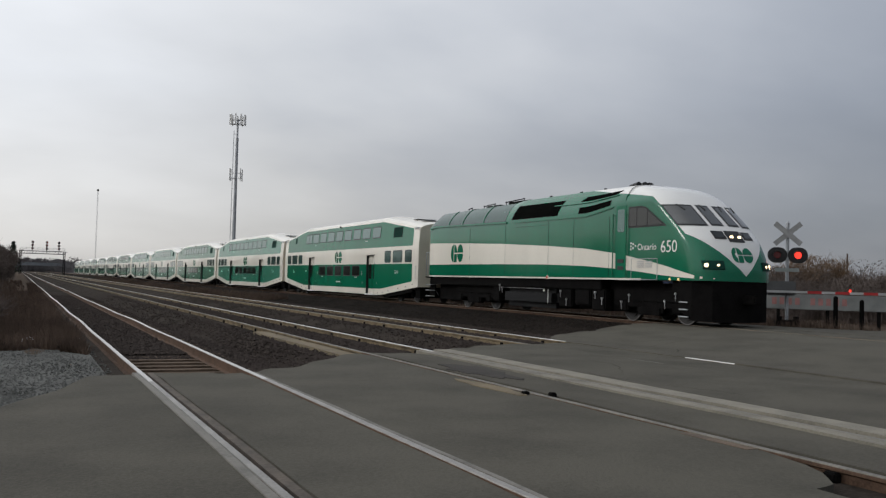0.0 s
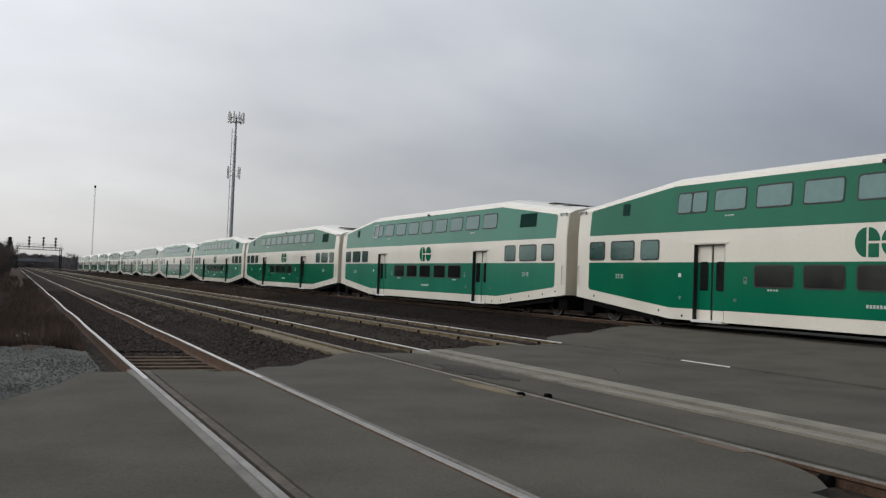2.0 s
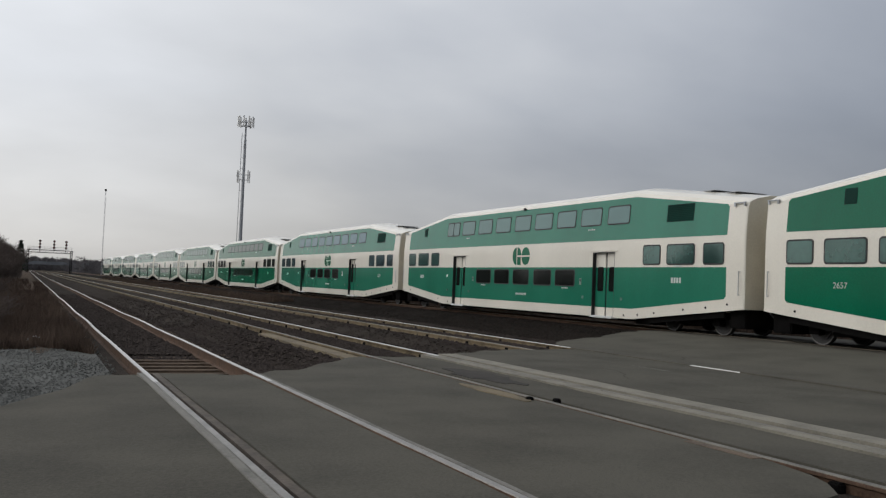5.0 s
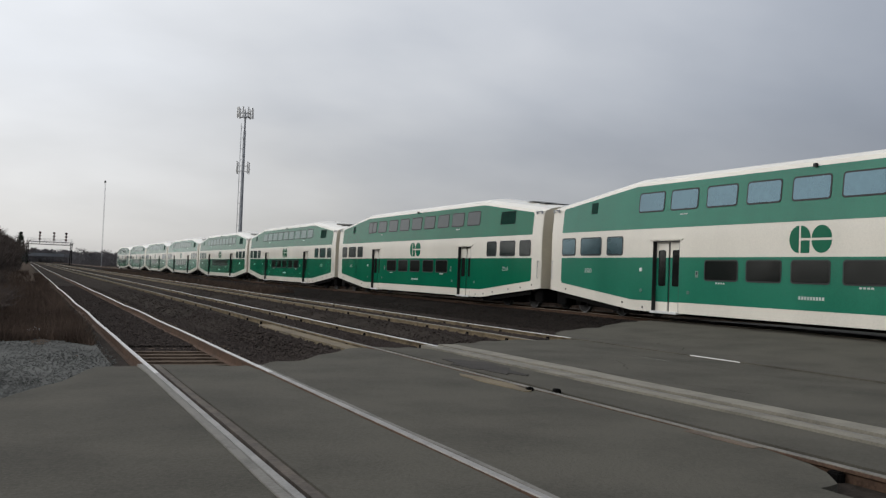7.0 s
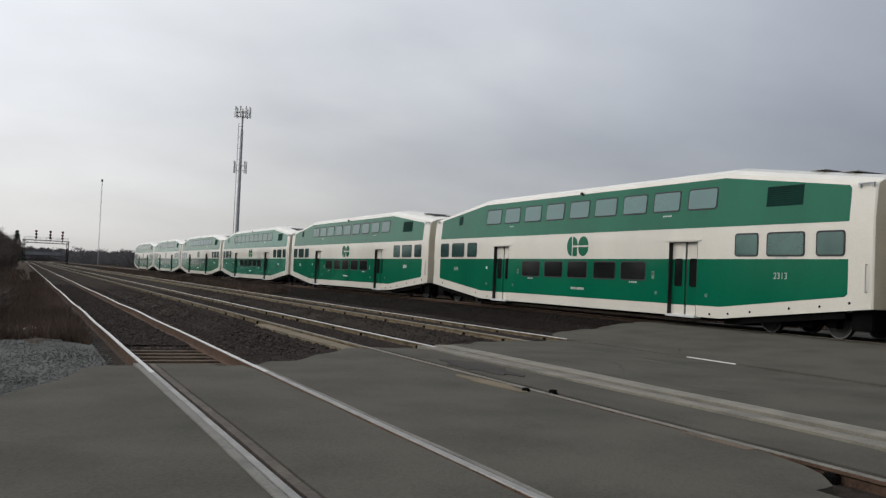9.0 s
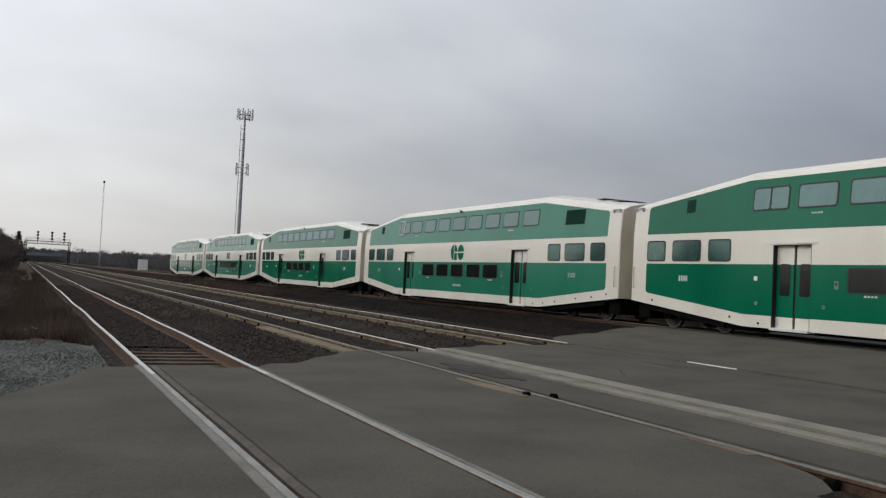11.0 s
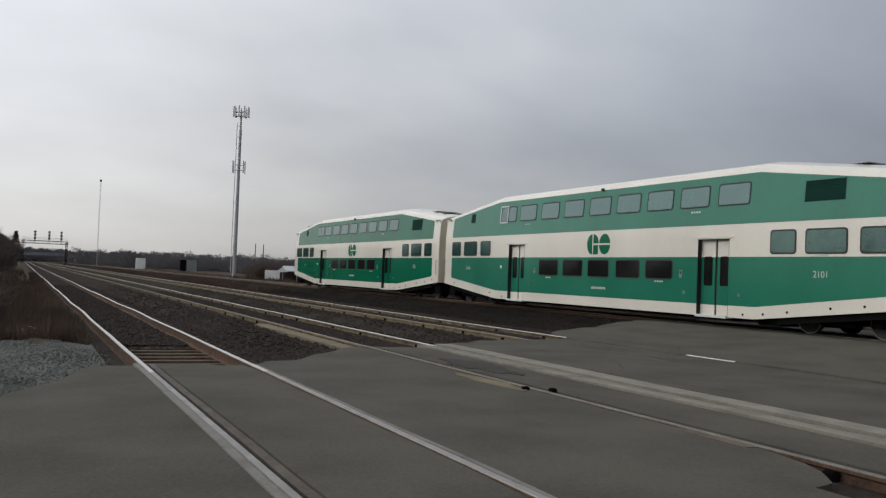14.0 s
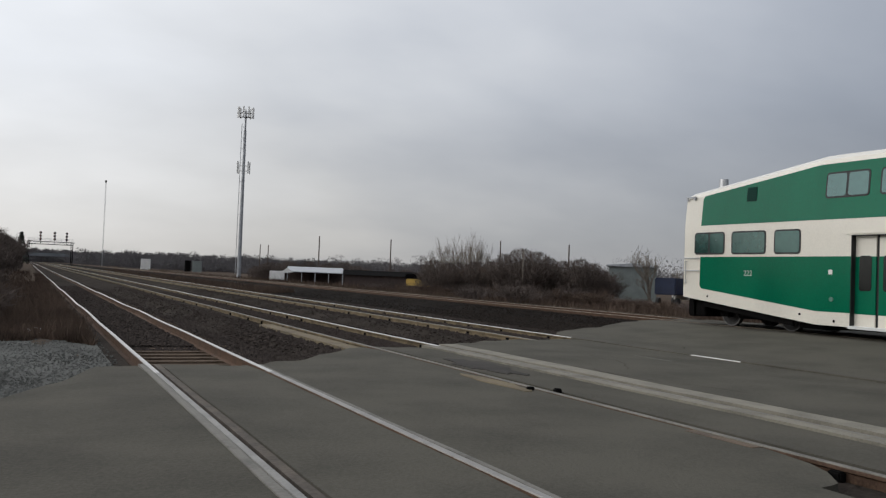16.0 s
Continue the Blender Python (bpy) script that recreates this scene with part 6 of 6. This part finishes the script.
def add_crossing_signal():
    x, y = spot(46.9, 36.5)
    z0 = ground_z(x, y) + 0.3
    t = thing("crossing_signal", pose(x, y, z0, 0, 0, -40), "level crossing mast with crossbuck, red lamp lit", "crossing signal")
    bm = bmesh.new()
    rod(bm, (0, 0, -0.5), (0, 0, 3.72), 0.065, seg=12)
    rod(bm, (0, 0, 3.72), (0, 0, 3.80), 0.09, 0.03, seg=12)
    part("mast", bm, GALV, t, "grey steel mast")
    for a in (-40, 40):
        bm = bmesh.new()
        box(bm, -0.62, 0.62, -0.012, 0.012, -0.10, 0.10)
        p = part("crossbuck_blade", bm, mat("weathered_white_blade", (0.24, 0.24, 0.235), 0.6, vary=0.2, bump=0.05), t, "grey crossbuck blade")
        p.matrix_basis = pose(0, -0.1 - (0.03 if a > 0 else 0), 3.32, 0, a + 0, 0)
    bm = bmesh.new()
    box(bm, -0.62, 0.62, -0.05, 0.05, 2.48, 2.56)
    part("lamp_bar", bm, GALV, t, "grey lamp crossarm")
    for dx, lit in ((-0.37, False), (0.37, True)):
        bm = bmesh.new()
        prism(bm, [(dx + px, -0.08, 2.50 + pz) for px, pz in rounded(-0.36, 0.36, -0.30, 0.30, 0.29, 5)], (0, 0.03, 0))
        rod(bm, (dx, -0.10, 2.50), (dx, 0.12, 2.50), 0.17, seg=20)
        h = part("lamp_background", bm, RUBBER, t, "black oval lamp background")
        bm = bmesh.new()
        rod(bm, (dx, -0.10, 2.50), (dx, -0.14, 2.50), 0.13, seg=20)
        part("lamp", bm, LIT_RED if lit else mat("unlit_red_lens", (0.12, 0.01, 0.01), 0.2, vary=0.1, bump=0), h, "lit red crossing lamp" if lit else "unlit dark red lens")
        bm = bmesh.new()
        for k in range(7):
            a0, a1 = radians(25 * k + 15), radians(25 * (k + 1) + 15 - 10)
            prism(bm, [(dx + 0.18 * math.cos(a0), -0.09, 2.50 + 0.18 * math.sin(a0)), (dx + 0.18 * math.cos(a1), -0.09, 2.50 + 0.18 * math.sin(a1)), (dx + 0.18 * math.cos(a1), -0.32, 2.48 + 0.18 * math.sin(a1)), (dx + 0.18 * math.cos(a0), -0.32, 2.48 + 0.18 * math.sin(a0))], (0, 0, 0.01))
        part("visor", bm, RUBBER, h)
    bm = bmesh.new()
    box(bm, -0.45, 0.42, -0.13, -0.09, 1.86, 2.0)
    part("track_sign", bm, GREYWALL, t, "small pale sign plate")
    bm = bmesh.new()
    box(bm, -0.75, 0.3, -0.2, 0.22, 0.95, 1.5, 0.04)
    part("gate_mechanism", bm, mat("dark_grey_box", (0.07, 0.07, 0.07), 0.6, vary=0.2, bump=0.1), t, "grey gate mechanism housing")
    bm = bmesh.new()
    box(bm, -0.42, 0.42, -0.42, 0.42, -0.45, 0.02, 0.03)
    for dx in (-0.3, 0.3):
        rod(bm, (dx, -0.3, 0), (dx, -0.3, 0.16), 0.1, seg=10)
    part("foundation", bm, UNDER, t, "dark concrete foundation")
    bm = bmesh.new()
    box(bm, -1.1, 9.2, -0.28, -0.22, 1.05, 1.14)
    g = part("gate_arm", bm, mat("weathered_white_arm", (0.36, 0.36, 0.35), 0.6, vary=0.2, bump=0.05), t, "lowered white gate arm with red bands")
    for k in range(9):
        bm = bmesh.new()
        box(bm, 0.7 + k * 0.98, 1.2 + k * 0.98, -0.29, -0.21, 1.045, 1.145)
        part("red_band", bm, RED, g, "red reflective band")
    for px in (2.2, 4.9, 8.9):
        bm = bmesh.new()
        rod(bm, (px, -0.25, 1.14), (px, -0.25, 1.24), 0.045, seg=12)
        part("arm_light", bm, LIT_RED, g, "small lit red arm light")
    # pale barrier with worn red marks, and posts, behind the gate
    x, y = spot(50.5, 44)
    t = thing("road_barrier", pose(x, y, 0.1, 0, 0, -48), "pale weathered roadside barrier with worn red marks", "barrier")
    bm = bmesh.new()
    box(bm, -5.5, 6, -0.1, 0.1, 0.45, 1.15, 0.02)
    part("panel", bm, mat("pale_barrier", (0.15, 0.157, 0.15), 0.7, vary=0.25, scale=1.5, bump=0.1), t)
    for k in range(10):
        if k != 4:
            bm = bmesh.new()
            box(bm, -3.4 + 0.33 * k, -3.2 + 0.33 * k, -0.106, -0.1, 0.66, 0.98)
            part("lettering", bm, mat("faded_red_mark", (0.24, 0.11, 0.10), 0.7, bump=0), t, "faded red mark")
    for k in range(6):
        bm = bmesh.new()
        box(bm, -5.3 + k * 2.1, -5.15 + k * 2.1, -0.08, 0.08, -0.4, 0.45)
        part("post", bm, UNDER, t)
    for az, d in ((49.6, 36), (51.0, 37)):
        x, y = spot(az, d)
        bm = bmesh.new()
        rod(bm, (0, 0, -0.4), (0, 0, 1.05), 0.09, 0.08, seg=10)
        rod(bm, (0, 0, 1.05), (0, 0, 1.1), 0.08, 0.03, seg=10)
        p = link("bollard", bm, UNDER)
        p.matrix_basis = pose(x, y, ground_z(x, y) + 0.25)
        tagged(p, "dark steel bollard at the road edge", "bollard", "road bollards")


add_cell_tower()
add_thin_mast()
add_gantry()
add_bridge()
for az, d, h in ((17.2, 170, 9.0), (21.8, 160, 8.6), (28.9, 150, 8.8), (33.3, 140, 8.2), (13.5, 230, 8.6), (14.0, 220, 8.2), (50.2, 130, 8.0)):
    add_pole(az, d, h, arm=False)
add_pole(30.4, 90, 5.1, 0.09, arm=False, pale=True)
add_shed()
add_huts()
add_crossing_signal()


# small things: bits of litter, a bolt-down joint bar, the end of the planking
def add_litter(x, y, s, seed, ma, label):
    r2 = random.Random(seed)
    bm = bmesh.new()
    bmesh.ops.create_icosphere(bm, subdivisions=2, radius=s)
    for v in bm.verts:
        v.co = Vector((v.co.x * 1.3, v.co.y * 0.8, v.co.z * 0.5)) * (1 + 0.5 * noise.noise(v.co * 9 + Vector((seed, 0, 0))))
    o = link("litter", bm, ma)
    o.matrix_basis = pose(x, y, ground_z(x, y) + s * 0.4, 0, 0, r2.uniform(0, 360))
    tagged(o, label, "litter", "litter beside the siding")


add_litter(0.22, 19.4, 0.16, 1, WHITEWALL, "crumpled pale scrap on dead grass")
add_litter(1.05, 20.6, 0.14, 2, WHITEWALL, "crumpled pale scrap on dead grass")
for x, y in ((5.885, 9.74), (6.165, 9.54)):
    bm = bmesh.new()
    box(bm, -0.04, 0.04, -0.05, 0.05, -0.10, 0.03, 0.012)
    o = link("rail_clamp", bm, UNDER)
    o.matrix_basis = pose(x, y, 0)
    tagged(o, "small black clamp beside the rail", "rail clamp", "rail clamps")
bm = bmesh.new()
box(bm, 5.935, 6.02, 5.04, 5.17, -0.165, -0.045, 0.015)
tagged(link("rail_anchor", bm, UNDER), "black rail anchor gripping the rusty rail web", "rail anchor")
for k in range(12):
    y = 6.2 + k * 0.9
    for x in (7.24, 7.34, 7.72, 7.92):
        if (k + int(x * 100)) % 2:
            continue
        bm = bmesh.new()
        rod(bm, (0, 0, -0.02), (0, 0, 0.006), 0.022, seg=8)
        o = link("bolt_head", bm, RUST)
        o.matrix_basis = pose(x, y, 0.004)
        tagged(o, "rusty bolt head in a crossing timber", "bolt", "timber bolts")


# wear of the asphalt: meandering cracks and a dark tarred patch
def add_cracks():
    r2 = random.Random(21)
    V, F = [], []
    for x, y, a, n in ((8.8, 11.6, 30, 14), (8.7, 8.8, 65, 20), (13.0, 15.2, 40, 26), (13.6, 18.0, 20, 22)):
        p = Vector((x, y, 0))
        prev = None
        for k in range(n):
            a += r2.gauss(0, 16)
            d = Vector((math.cos(radians(a)), math.sin(radians(a)), 0))
            w = r2.uniform(0.003, 0.009)
            q = d.cross(Vector((0, 0, 1))) * w
            z = rise(p.x) + 0.004 + 0.012 * noise.noise((p.x * 0.6, p.y * 0.6, 1.7)) - (0.010 if not 7.9 < p.x < 12.2 else -0.010)
            V.extend(((p.x + q.x, p.y + q.y, z), (p.x - q.x, p.y - q.y, z)))
            if prev is not None:
                F.append((prev, prev + 1, len(V) - 1, len(V) - 2))
            prev = len(V) - 2
            p = p + d * r2.uniform(0.1, 0.22)
    me = bpy.data.meshes.new("asphalt_cracks")
    me.from_pydata(V, [], F)
    me.materials.append(mat("crack_dirt", (0.022, 0.020, 0.018), 0.95, vary=0.4, bump=0, ior=1.1))
    tagged(new("asphalt_cracks", me), "dark meandering cracks in worn asphalt", "cracks", kind="stuff")


def add_patch(x, y, w, h, seed, label, material=None):
    bm = bmesh.new()
    r2 = random.Random(seed)
    pts = []
    for k in range(22):
        t = 2 * math.pi * k / 22
        f = 1 + r2.uniform(-0.22, 0.22)
        px, py = x + w * f * math.cos(t), y + h * f * math.sin(t)
        pts.append((px, py, rise(px) - 0.016))
    prism(bm, pts, (0, 0, 0.014 if x < 8 else 0.034))
    tagged(link("clay_patch" if material else "tar_patch", bm, material or mat("tar", (0.040, 0.036, 0.032), 0.85, vary=0.4, scale=1.2, fine=20, bump=0.4, ior=1.2), smooth=0), label, "patch", "asphalt patches")


add_cracks()
add_patch(6.62, 12.45, 0.34, 1.1, 1, "dark tarred patch between the rails")
add_patch(5.80, 10.55, 0.15, 0.85, 4, "yellowish trodden clay beside the rail", YELLOW_CLAY)


# ---------------------------------------------------------------- what moves
def joint_y(t):
    """Where the coupling between locomotive and first coach stands; the train speeds up gently."""
    return 41.197 - 19.769 * t - 0.0536 * t * t


def motions():
    times = [0.5 * k for k in range(33)]
    walk(loco, [(t, pose(TRAIN_X, joint_y(t), TRAIN_Z)) for t in times])
    for i, c in enumerate(COACHES, 1):
        walk(c, [(t, pose(TRAIN_X, joint_y(t) + PITCH * i - HALF, TRAIN_Z)) for t in times])


motions()
